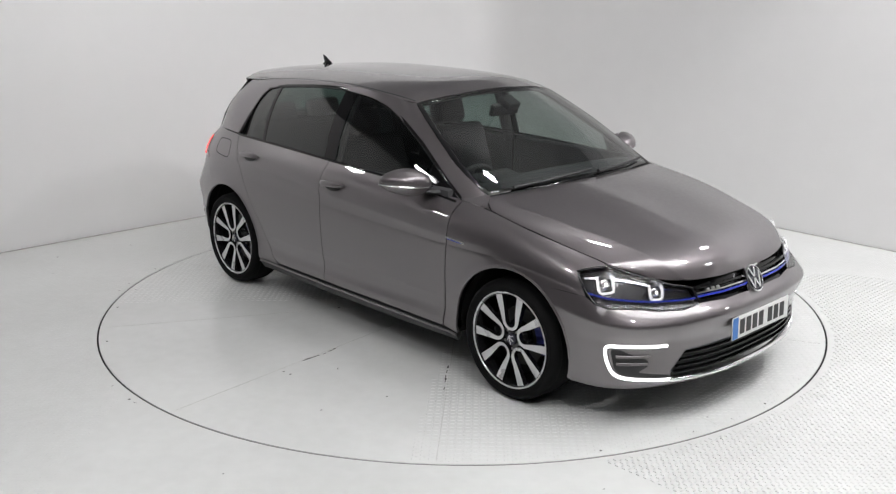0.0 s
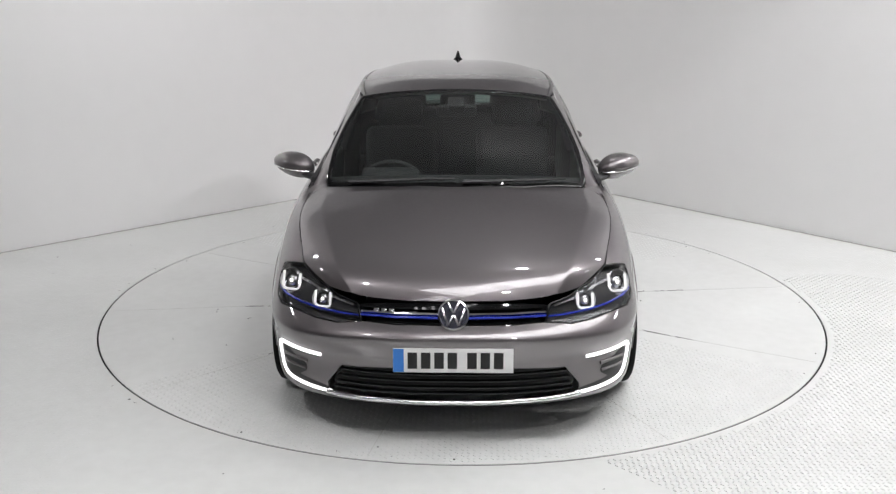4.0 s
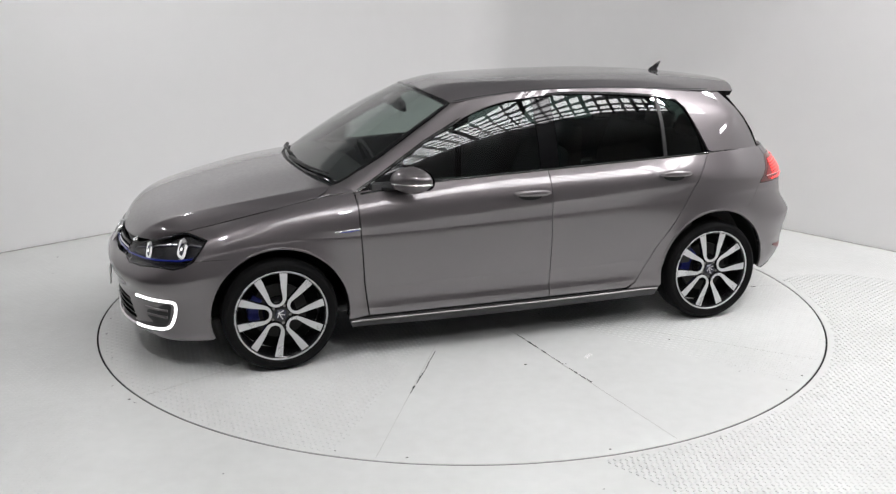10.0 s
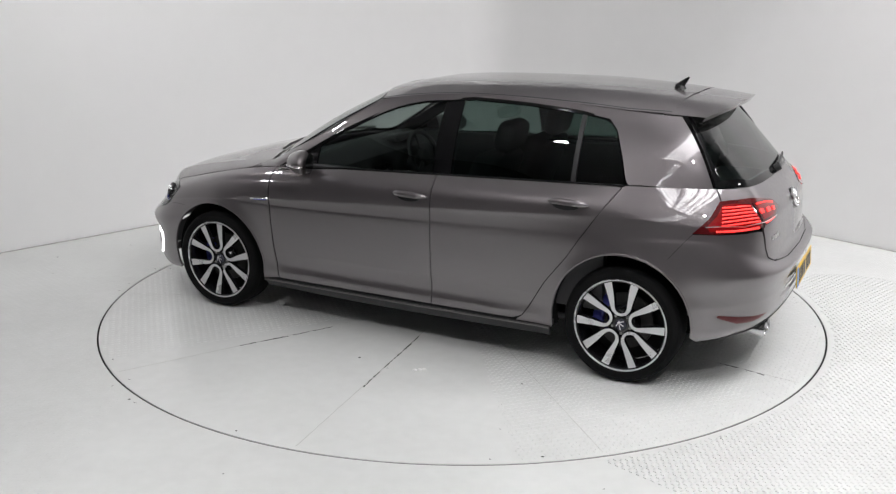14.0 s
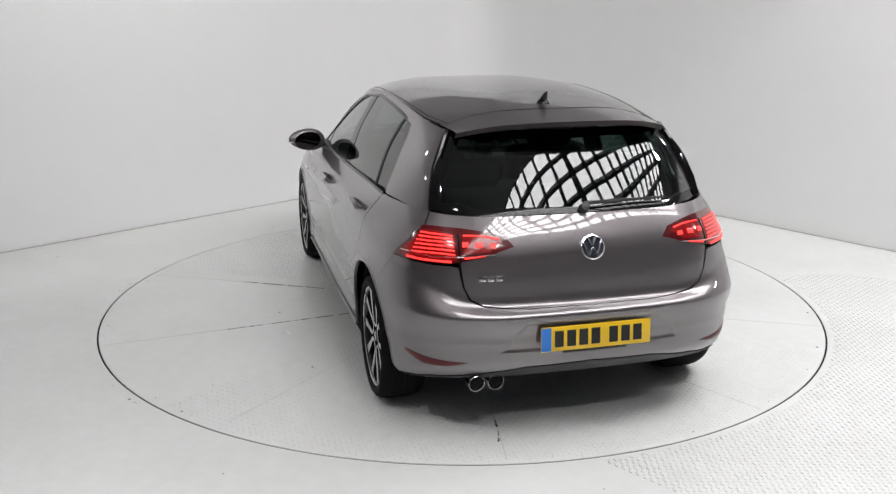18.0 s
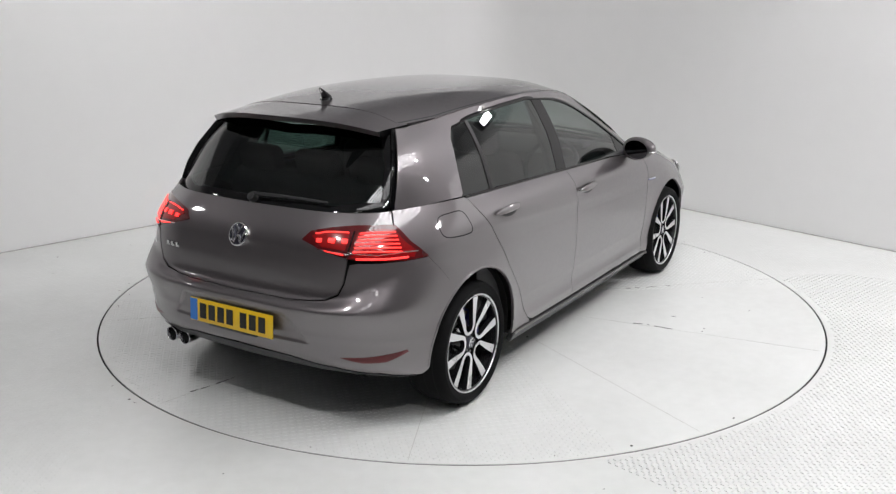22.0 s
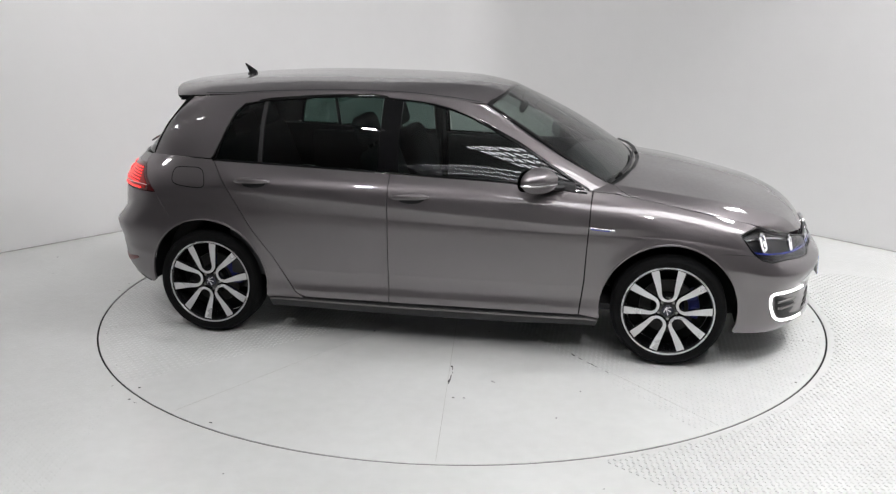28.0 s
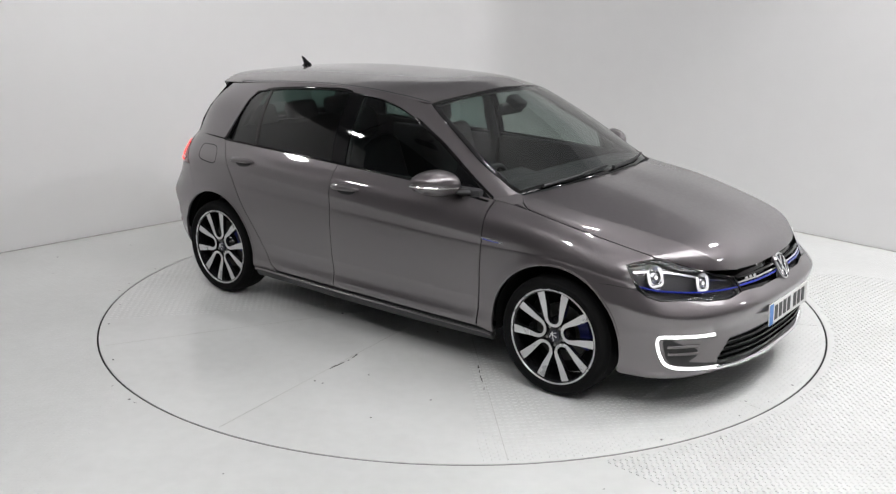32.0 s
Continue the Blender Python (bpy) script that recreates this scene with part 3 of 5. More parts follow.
for side in BOTH:
    one = (side,)
    wing = panel("wing", LOWER, [(1.757, .70, .752), (1.69, .715, .773), (1.62, .728, .79), (1.47, .76, .828), (1.315, .785, .862), (1.10, .787, .90), (.94, .785, .925), (.895, .79, .925), (.888, .85, .86), (.886, .89, .78),
          (.876, .897, .63), (.868, .895, .45), (.845, .873, .262), (.93, .87, .25)] + arc(1.315, 189.5, 62) + [(1.62, .86, .638), (1.742, .84, .632), (1.717, .833, .668), (1.66, .803, .728)],
          PAINT, car, one, label="grey painted front wing")
    door = panel("front_door", LOWER, [(.883, .79, .927), (.40, .81, .965), (-.222, .808, .989), (-.222, .897, .79), (-.222, .895, .56), (-.222, .87, .262),
          (.835, .87, .262), (.858, .895, .45), (.868, .897, .63), (.878, .89, .78), (.88, .85, .86)], PAINT, car, one, label="grey front door with black-framed window")
    rdoor = panel("rear_door", LOWER, [(-.228, .808, .989), (-.93, .79, 1.012), (-1.278, .764, 1.023), (-1.22, .815, .94), (-1.15, .86, .848), (-1.016, .895, .64), (-.90, .895, .49), (-.815, .887, .345),
          (-.775, .875, .285), (-.72, .87, .262), (-.228, .87, .262)], PAINT, car, one, label="grey rear door with privacy glass")
    panel("quarter_panel", LOWER, [(-1.288, .763, 1.024), (-1.60, .70, 1.03), (-1.70, .662, 1.027), (-1.738, .70, .973), (-1.708, .765, .90), (-1.642, .826, .828), (-1.54, .87, .70)]
          + arc(-1.315, 107, -9.5) + [(-.945, .87, .25), (-.74, .868, .252), (-.785, .877, .283), (-.825, .888, .345), (-.91, .895, .49), (-1.026, .895, .64), (-1.16, .86, .848), (-1.23, .815, .94)],
          PAINT, car, one, gap=-.003, label="grey rear quarter panel with fuel flap")
    sill = panel("sill", LOWER, [(.95, .87, .25), (.40, .868, .25), (-.25, .868, .25), (-.94, .87, .25), (-.93, .846, .195), (-.25, .838, .182), (.40, .838, .182), (.93, .846, .197)],
          BLACK_PLASTIC, car, one, off=.006, depth=.03, label="black side skirt")
    # bright line of the sill's highlight, laid on as a paler strip
    ribbon("skirt_sheen", LOWER, [(.945, .868, .243), (.40, .866, .241), (-.25, .866, .241), (-.935, .868, .245)], .009, SILL_SHEEN, sill, one, off=.009, height=.006)
    # arch lips and wheel wells
    for ax in AXLES:
        ribbon("arch_lip", LOWER, arc(ax, 185, 0, r=ARCH + .004), .010, PAINT, car, one, off=.001, height=.0025)
        bm = bmesh.new()
        n = 40
        low, high = (-16, 189) if ax > 0 else (-12, 186)
        tuck = lambda y, a: min(y, .812 if ax * math.cos(a) > 0 else .848)
        rows = [[bm.verts.new((ax + r * math.cos(a), side * tuck(y, a), HUB + LIFT[ax] + r * math.sin(a))) for a in (radians(low + (high - low) * k / n) for k in range(n + 1))] for r, y in ((.3715, .848), (.373, .79), (.385, .775), (.385, .50), (.05, .50))]
        for a, b in zip(rows, rows[1:]):
            for k in range(n):
                bm.faces.new((a[k], a[k + 1], b[k + 1], b[k]))
        part("wheel_well", bm, UNDERBODY, car, "black plastic wheel arch liner")

tailgate = panel("tailgate", LOWER, [(-1.89, 0, 1.022), (-1.88, .26, 1.022), (-1.85, .46, 1.022), (-1.765, .62, 1.025), (-1.707, .658, 1.027), (-1.745, .695, .972), (-1.86, .60, .93), (-1.936, .588, .845), (-1.955, .573, .735),
      (-1.970, .548, .684), (-1.990, .49, .657), (-2.012, .40, .649), (-2.03, .30, .647), (-2.042, 0, .645)], PAINT, car, BOTH, gap=.0018, label="grey tailgate with round badge")
panel("rear_bumper", LOWER, [(-2.043, 0, .639), (-2.032, .30, .641), (-2.014, .40, .643), (-1.992, .495, .651), (-1.972, .556, .681), (-1.957, .582, .734), (-1.938, .598, .820), (-1.92, .63, .826), (-1.87, .695, .824), (-1.77, .775, .823), (-1.644, .824, .822),
      (-1.545, .87, .697)] + arc(-1.315, 107.5, 187) + [(-1.70, .815, .27), (-1.86, .70, .315), (-1.96, .53, .345), (-2.015, .30, .372), (-2.033, 0, .378)], PAINT, car, BOTH, label="grey painted rear bumper")
diffuser = panel("rear_diffuser", LOWER, [(-2.033, 0, .374), (-2.015, .30, .368), (-1.96, .53, .341), (-1.86, .70, .311), (-1.72, .80, .27), (-1.86, .69, .30), (-1.95, .52, .315), (-1.985, .30, .32), (-1.995, 0, .32)],
      BLACK_PLASTIC, car, BOTH, off=.004, gap=0, depth=.03, label="black lower rear apron")
for side in BOTH:
    panel("rear_reflector", LOWER, [(-1.985, .565, .398), (-1.92, .665, .406), (-1.79, .79, .424), (-1.785, .80, .414), (-1.87, .735, .378), (-1.93, .65, .379)], RED_REFLECTOR, car, (side,), off=.002, depth=.006, label="red bumper reflector")

# underbody closing plate
bm = bmesh.new()
box(bm, pose(.06, 0, .20), 3.55, 1.0, .02, .005)
box(bm, pose(0, 0, .22), 1.75, 1.66, .03, .01)
part("underbody", bm, UNDERBODY, car, "black underbody")

# ---------------------------------------------------------------- cabin
TOPX, TOPZ = (-1.19, -1.14, -.987, -.675, -.358, -.037, .10, .221, .475, .66, .75, .89), (1.29, 1.345, 1.362, 1.378, 1.388, 1.362, 1.335, 1.294, 1.172, 1.064, 1.012, .938)
BELX, BELZ = (-1.30, -.93, -.25, .40, .94), (1.022, 1.012, .989, .965, .935)


def ytop(z):
    return .80 - (z - .985) * .47


def dlo(x0, x1, top=True, n=14):
    xs = [x0 + (x1 - x0) * k / n for k in range(n + 1)]
    zs = np.interp(xs, TOPX, TOPZ) if top else np.interp(xs, BELX, BELZ)
    return [(x, ytop(z), z) for x, z in zip(xs, zs)]


panel("windscreen", SCREEN, [(1.10, 0, .985), (1.075, .35, .98), (.965, .69, .955), (.90, .70, .985), (.70, .675, 1.085), (.53, .635, 1.19), (.40, .60, 1.28), (.28, .562, 1.352), (.335, .31, 1.39), (.355, 0, 1.40)], WINDSCREEN, car, BOTH, hs=.1, hv=.1, depth=.006,
      label="large clear windscreen")
ribbon("windscreen_seal", SCREEN, [(1.095, 0, .988), (1.07, .35, .983), (.965, .675, .962), (.895, .69, .99), (.70, .667, 1.085), (.53, .627, 1.19), (.40, .592, 1.28), (.287, .555, 1.348), (.335, .31, 1.387), (.355, 0, 1.396)], .03, BLACK_GLOSS, car, BOTH, off=-.004, height=.0045)
rear_window = panel("rear_window", BACKLIGHT, [(-1.885, 0, 1.022), (-1.84, .45, 1.022), (-1.70, .655, 1.026), (-1.592, .606, 1.215), (-1.485, .505, 1.34), (-1.57, .40, 1.358), (-1.62, 0, 1.372)], PRIVACY_GLASS, car, BOTH, hs=.1, hv=.1,
      depth=.006, label="dark tinted rear window")
ribbon("rear_window_frame", BACKLIGHT, [(-1.88, 0, 1.03), (-1.84, .44, 1.03), (-1.71, .63, 1.045), (-1.61, .58, 1.215), (-1.50, .485, 1.325), (-1.575, .39, 1.343), (-1.625, 0, 1.357)], .05, BLACK_GLOSS, rear_window, BOTH, off=-.004, height=.0045)
for side in BOTH:
    one = (side,)
    panel("window_surround", CABIN, [(.965, .70, .95), (.905, .705, .985), (.70, .68, 1.085), (.53, .64, 1.19), (.40, .605, 1.28), (.273, .567, 1.352), (.17, .584, 1.366), (0, .60, 1.39), (-.35, .603, 1.412), (-.85, .593, 1.40), (-1.15, .575, 1.378), (-1.42, .515, 1.355),
          (-1.47, .515, 1.345), (-1.585, .612, 1.215), (-1.69, .665, 1.022), (-1.66, .68, 1.022), (-1.30, .755, 1.02), (-1.285, .757, 1.035), (-1.25, .73, 1.15)] + dlo(-1.19, .89, n=40) + [(.90, .772, .936), (.93, .74, .942)], PAINT, car, one,
          gap=-.003, label="grey painted window pillars and roof rail")
    mirror_sail = panel("window_corner", GLASS, dlo(.605, .888) + dlo(.888, .605, False), BLACK_GLOSS, car, one, off=-.004, label="black mirror corner")
    front_window = panel("front_window", GLASS, dlo(-.185, .60, n=30) + dlo(.60, -.185, False), SIDE_GLASS, car, one, off=-.006, depth=.004, label="tinted front side window")
    panel("door_pillar", GLASS, dlo(-.30, -.19) + dlo(-.19, -.30, False), BLACK_GLOSS, car, one, off=-.004, label="gloss black door pillar")
    panel("rear_side_window", GLASS, dlo(-.985, -.305, n=26) + dlo(-.305, -.985, False), PRIVACY_GLASS, car, one, off=-.006, depth=.004, label="dark privacy glass")
    panel("window_divider", GLASS, dlo(-1.012, -.99) + dlo(-.99, -1.012, False), BLACK_PLASTIC, car, one, off=-.002)
    panel("quarter_window", GLASS, dlo(-1.19, -1.017, n=12) + dlo(-1.017, -1.283, False) + [(-1.25, .73, 1.15)], PRIVACY_GLASS, car, one, off=-.006, depth=.004, label="dark rear quarter glass")
    ribbon("belt_moulding", LOWER, dlo(-1.28, .86, False, 40), .014, BLACK_GLOSS, car, one, off=-.002, height=.006)
    ribbon("window_rubber", GLASS, [(-1.28, .757, 1.03), (-1.25, .73, 1.15)] + dlo(-1.19, .885, n=60), .020, BLACK_GLOSS, car, one, off=-.003, height=.004)

roof = panel("roof", ROOF, [(.36, 0, 1.40), (.34, .31, 1.39), (.278, .565, 1.352), (.17, .584, 1.366), (0, .60, 1.39), (-.35, .603, 1.412), (-.85, .593, 1.40), (-1.2, .567, 1.375), (-1.43, .519, 1.363), (-1.445, .31, 1.407), (-1.45, 0, 1.418)],
      PAINT, car, BOTH, hs=.06, hv=.08, gap=.001, label="grey metallic roof")
for side in BOTH:
    ribbon("roof_strip", ROOF, [(.25, .545, 1.36), (.02, .578, 1.392), (-.35, .583, 1.417), (-.85, .573, 1.405), (-1.2, .547, 1.38), (-1.42, .50, 1.366)], .011, BLACK_PLASTIC, roof, (side,), off=-.002, height=.0035)
# spoiler: the roof's surface carried on past the rear window, with a black underside
ss, vv = np.linspace(5.69, 6.76, 12), np.linspace(-2, 2, 41)
P = ROOF.at(*np.broadcast_arrays(ss[:, None], np.abs(vv)[None]))
P[..., 1] *= np.where(vv < 0, -1, 1)
P[..., 2] -= .0015
cols, rows = len(vv), len(ss)
idx = np.arange(rows * cols).reshape(rows, cols)
drop = np.array((.02, 0, -.026))
Q = P[-1] + drop
V = list(P.reshape(-1, 3)) + list(Q)
lip = rows * cols + np.arange(cols)
F = np.stack([idx[:-1, :-1], idx[1:, :-1], idx[1:, 1:], idx[:-1, 1:]], -1).reshape(-1, 4).tolist()
F += [[idx[-1, k], lip[k], lip[k + 1], idx[-1, k + 1]] for k in range(cols - 1)]
spoiler = mesh_part("roof_spoiler", V, F, PAINT, car, "grey roof spoiler", 50)
U = P - (0, 0, .028)
U[-1] = Q + (0, 0, .001)
V = list(U.reshape(-1, 3)) + list(P[:, 0]) + list(P[:, -1])
a0, a1 = rows * cols + np.arange(rows), rows * cols + rows + np.arange(rows)
F = np.stack([idx[:-1, :-1], idx[1:, :-1], idx[1:, 1:], idx[:-1, 1:]], -1).reshape(-1, 4).tolist()
F += [[idx[k, 0], a0[k], a0[k + 1], idx[k + 1, 0]] for k in range(rows - 1)] + [[idx[k, -1], a1[k], a1[k + 1], idx[k + 1, -1]] for k in range(rows - 1)]
mesh_part("spoiler_underside", V, F, BLACK_GLOSS, spoiler, "black spoiler underside", 50)
for side in BOTH:
    # gloss black fin between the spoiler's end and the edge of the rear window
    fin = np.array([(-1.47, .522, 1.352), (-1.53, .565, 1.28), (-1.595, .612, 1.20), (-1.65, .645, 1.11), (-1.69, .664, 1.03)])
    out = np.array((-.030, .012, .004))
    wide = np.array([1.5, 1.25, 1.0, .8, .45])[:, None]
    A, B = fin * (1, side, 1), (fin + out * wide) * (1, side, 1)
    C = B + np.array((0, -side * .012, 0))
    n = len(fin)
    V = list(A) + list(B) + list(C) + list(A + np.array((-.01, -side * .03, 0)))
    F = [[r * n + k, r * n + k + 1, (r + 1) * n + k + 1, (r + 1) * n + k] for r in range(3) for k in range(n - 1)]
    mesh_part("rear_fin", V, F, BLACK_GLOSS, rear_window, "gloss black fin beside the rear window", 40)

# ---------------------------------------------------------------- nose
grille = panel("upper_grille", LOWER, [(2.075, 0, .672), (2.055, .30, .668), (2.035, .43, .657), (2.075, .41, .589), (2.112, .25, .579), (2.124, 0, .580)], BLACK_GLOSS, car, BOTH, off=-.025, depth=0, gap=0, label="gloss black upper grille with blue strip")
for z, w, mt, nm in ((.648, .016, BLACK_GLOSS, "grille_bar"), (.622, .013, CHROME, "chrome_bar"), (.604, .013, BLUE, "blue_strip")):
    ribbon(nm, LOWER, [(2.10, 0, z), (2.085, .25, z + .001), (2.055, .405, z + .002)], w, mt, grille, BOTH, off=-.012, height=.012)
lower_grille = panel("lower_grille", LOWER, [(2.149, 0, .382), (2.138, .28, .382), (2.084, .497, .372), (2.049, .562, .285), (2.045, .545, .24), (2.115, .30, .232), (2.126, 0, .226)], BLACK_PLASTIC, car, BOTH, off=-.045, depth=0, gap=0, label="black lower grille")
for z in (.352, .322, .292, .264):
    e = .50 + (.36 - z) * .4
    ribbon("grille_slat", LOWER, [(2.14, 0, z), (2.13, .28, z), (2.06, min(e, .55), z)], .010, BLACK_GLOSS, lower_grille, BOTH, off=-.02, height=.016)
for side in BOTH:
    one = (side,)
    lamp = panel("headlight", LOWER, HL, BLACK_PLASTIC, car, one, off=-.035, depth=0, gap=.002, label="projector headlight with blue strip, lit")
    panel("headlight_rim", LOWER, HL, BLACK_PLASTIC, lamp, one, off=-.034, depth=-.034, gap=.002)
    cover = panel("lens_cover", LOWER, HL, CLEAR_LENS, lamp, one, off=0, depth=.004, gap=.003)
    cover.visible_shadow = False
    ribbon("blue_strip", LOWER, [(1.745, .825, .645), (1.83, .79, .633), (1.93, .705, .624), (2.0, .62, .618), (2.05, .50, .612), (2.067, .42, .608)], .011, BLUE, lamp, one, off=-.012, height=.01)
    ribbon("black_edge", LOWER, HL, .010, BLACK_GLOSS, lamp, one, off=-.002, height=.003, closed=True)
    # silver reflector shelf along the upper edge, black below
    ribbon("reflector_shelf", LOWER, [(1.70, .80, .705), (1.785, .735, .712), (1.87, .655, .70), (1.95, .575, .675), (2.03, .45, .648)], .016, LAMP_SILVER, lamp, one, off=-.030, height=.008)
    for x, y, z, r in ((1.79, .745, .672, .034), (1.955, .585, .642, .029)):
        q = LOWER.near([(x, y, z)])[0]
        P, N = Vector(LOWER.at(*q)), Vector(LOWER.normal(*q))
        N = (N + Vector((1.2, 0, 0))).normalized()
        P = P - N * .02
        P.y *= side
        N.y *= side
        m = Matrix.Translation(P) @ N.to_track_quat("Z", "Y").to_matrix().to_4x4()
        bm = bmesh.new()
        lathe(bm, [(r * 1.75, .010), (r * 1.5, -.002), (r * 1.15, -.006), (r * 1.05, .008), (r, .010), (r * .95, -.006)], m, 28)
        part("projector_bowl", bm, LAMP_SILVER, lamp)
        bm = bmesh.new()
        lathe(bm, [(r * 1.06, .009), (r * 1.02, .0125), (r * .97, .009)], m, 28)
        part("projector_ring", bm, CHROME, lamp)
        bm = bmesh.new()
        lathe(bm, [(r * .95, -.004), (r * .8, .006), (r * .5, .012), (.0005, .015)], m, 24)
        ball = part("projector_lens", bm, LAMP_SILVER, lamp)
        bm = bmesh.new()
        lathe(bm, [(.0005, .018), (r * .2, .017), (r * .26, .014)], m, 16)
        part("projector_light", bm, LAMP_GLOW, ball)
        # U-shaped light guide round the projector
        w = r * 1.22
        pts = [m @ Vector(p) for p in ((-w, w * 1.0, .010), (-w, -w * .5, .010), (-w * .85, -w * .8, .010), (-w * .5, -w, .010), (w * .6, -w, .010), (w * .9, -w * .85, .010), (w, -w * .6, .010), (w, w * .8, .010))]
        bm = bmesh.new()
        tube(bm, pts, .0056, 6)
        part("light_guide", bm, GUIDE_GLOW, lamp)
    drl = ribbon("running_light", LOWER, [(2.043, .595, .408), (1.94, .735, .411), (1.862, .80, .413), (1.846, .808, .40), (1.85, .803, .345), (1.872, .782, .278), (1.905, .75, .256), (2.043, .545, .238)], .0135, DRL_GLOW, car, one, off=.001, height=.006,
          label="lit white C-shaped running light", soft=.03)
    panel("bumper_scoop", LOWER, rounded([(1.866, .793, .396), (1.90, .765, .396), (1.93, .735, .375), (1.985, .665, .345), (1.985, .66, .315), (1.95, .70, .285), (2.03, .565, .262), (2.035, .55, .25), (1.90, .75, .272), (1.88, .775, .30)], .02),
          BLACK_PLASTIC, car, one, off=.0015, depth=.004, label="dark recess inside the running light")
    for z, x0, x1 in ((.362, 2.0, 1.885), (.326, 1.985, 1.89)):
        ribbon("air_slot", LOWER, [(x0, .665, z), ((x0 + x1) / 2, .72, z), (x1, .775, z)], .013, PAINT, car, one, off=.003, height=.006, label="grey fin beside the running light")
    # fender badge
    ribbon("wing_badge", LOWER, [(1.015, .897, .742), (.94, .897, .747), (.882, .897, .752)], (.010), CHROME, car, one, off=.001, height=.004, label="slim chrome and blue wing badge")
    ribbon("badge_inlay", LOWER, [(.99, .897, .740), (.94, .897, .743), (.89, .897, .747)], (.004), BLUE, car, one, off=.005, height=.002)


def frame_at(sheet, p, side=1, tilt=0.0):
    q = sheet.near([p])[0]
    P, N = Vector(sheet.at(*q)), Vector(sheet.normal(*q))
    P.y *= side
    N.y *= side
    if abs(p[1]) < 1e-3:
        P.y = N.y = 0
    N.normalize()
    right = Vector((0, 0, 1)).cross(N).normalized()
    up = N.cross(right)
    return Matrix((right, up, N)).transposed().to_4x4(), P


def round_badge(sheet, p, r, parent):
    m, P = frame_at(sheet, p)
    m = Matrix.Translation(P) @ m
    bm = bmesh.new()
    lathe(bm, [(r * .86, .004), (r * .9, .016), (r, .013), (r * 1.03, 0), (r * .98, -.012)], m, 40)
    ring = part("badge", bm, CHROME, parent, "round chrome badge")
    bm = bmesh.new()
    lathe(bm, [(.0005, .006), (r * .88, .005)], m, 32)
    part("badge_field", bm, BADGE_DARK, ring)
    bm = bmesh.new()
    for x0, y0, x1, y1 in ((-.34, .78, -.02, .10), (.34, .78, .02, .10), (-.74, .42, -.34, -.70), (.74, .42, .34, -.70), (-.34, -.70, -.02, -.02), (.34, -.70, .02, -.02)):
        a, b = Vector((x0 * r, y0 * r, .01)), Vector((x1 * r, y1 * r, .01))
        mm = m @ Matrix.Translation((a + b) / 2) @ pose(0, 0, 0, 0, 0, math.degrees(math.atan2(b.y - a.y, b.x - a.x)))
        box(bm, mm, (b - a).length, r * .15, .008, .002)
    part("badge_bar", bm, CHROME, ring)


round_badge(LOWER, (2.105, 0, .622), .068, car)
round_badge(LOWER, (-1.985, 0, .886), .056, car)


def number_plate(p, w, h, face, parent, blue_at, lean):
    """A plate with a blue band and seven dark bars for its writing."""
    m = Matrix.Translation(p) @ lean
    bm = bmesh.new()
    box(bm, m, w, h, .006, .002)
    plate = part("number_plate", bm, face, parent, "number plate with blue band")
    bm = bmesh.new()
    box(bm, m @ pose(blue_at * (w / 2 - .024), 0, .0032), .046, h - .006, .002)
    part("plate_band", bm, PLATE_BLUE, plate)
    x = -w / 2 + .062
    for k in range(7):
        bm = bmesh.new()
        box(bm, m @ pose(x + .022, 0, .0033), .041, h * .66, .0024)
        part("plate_bar", bm, PLATE_BLACK, plate)
        x += .0575 if k != 3 else .0845
    return plate


number_plate((2.166, 0, .437), .52, .111, PLATE_WHITE, car, -1, Matrix(((0, 0, 1), (1, 0, 0), (0, 1, 0))).to_4x4() @ pose(0, 0, 0, -2))
number_plate((-2.076, 0, .508), .52, .111, PLATE_YELLOW, car, -1, Matrix(((0, 0, -1), (-1, 0, 0), (0, 1, 0))).to_4x4() @ pose(0, 0, 0, -4))
bm = bmesh.new()
box(bm, pose(-2.066, 0, .443), .012, .30, .014, .003)
part("plate_holder", bm, BLACK_PLASTIC, car)

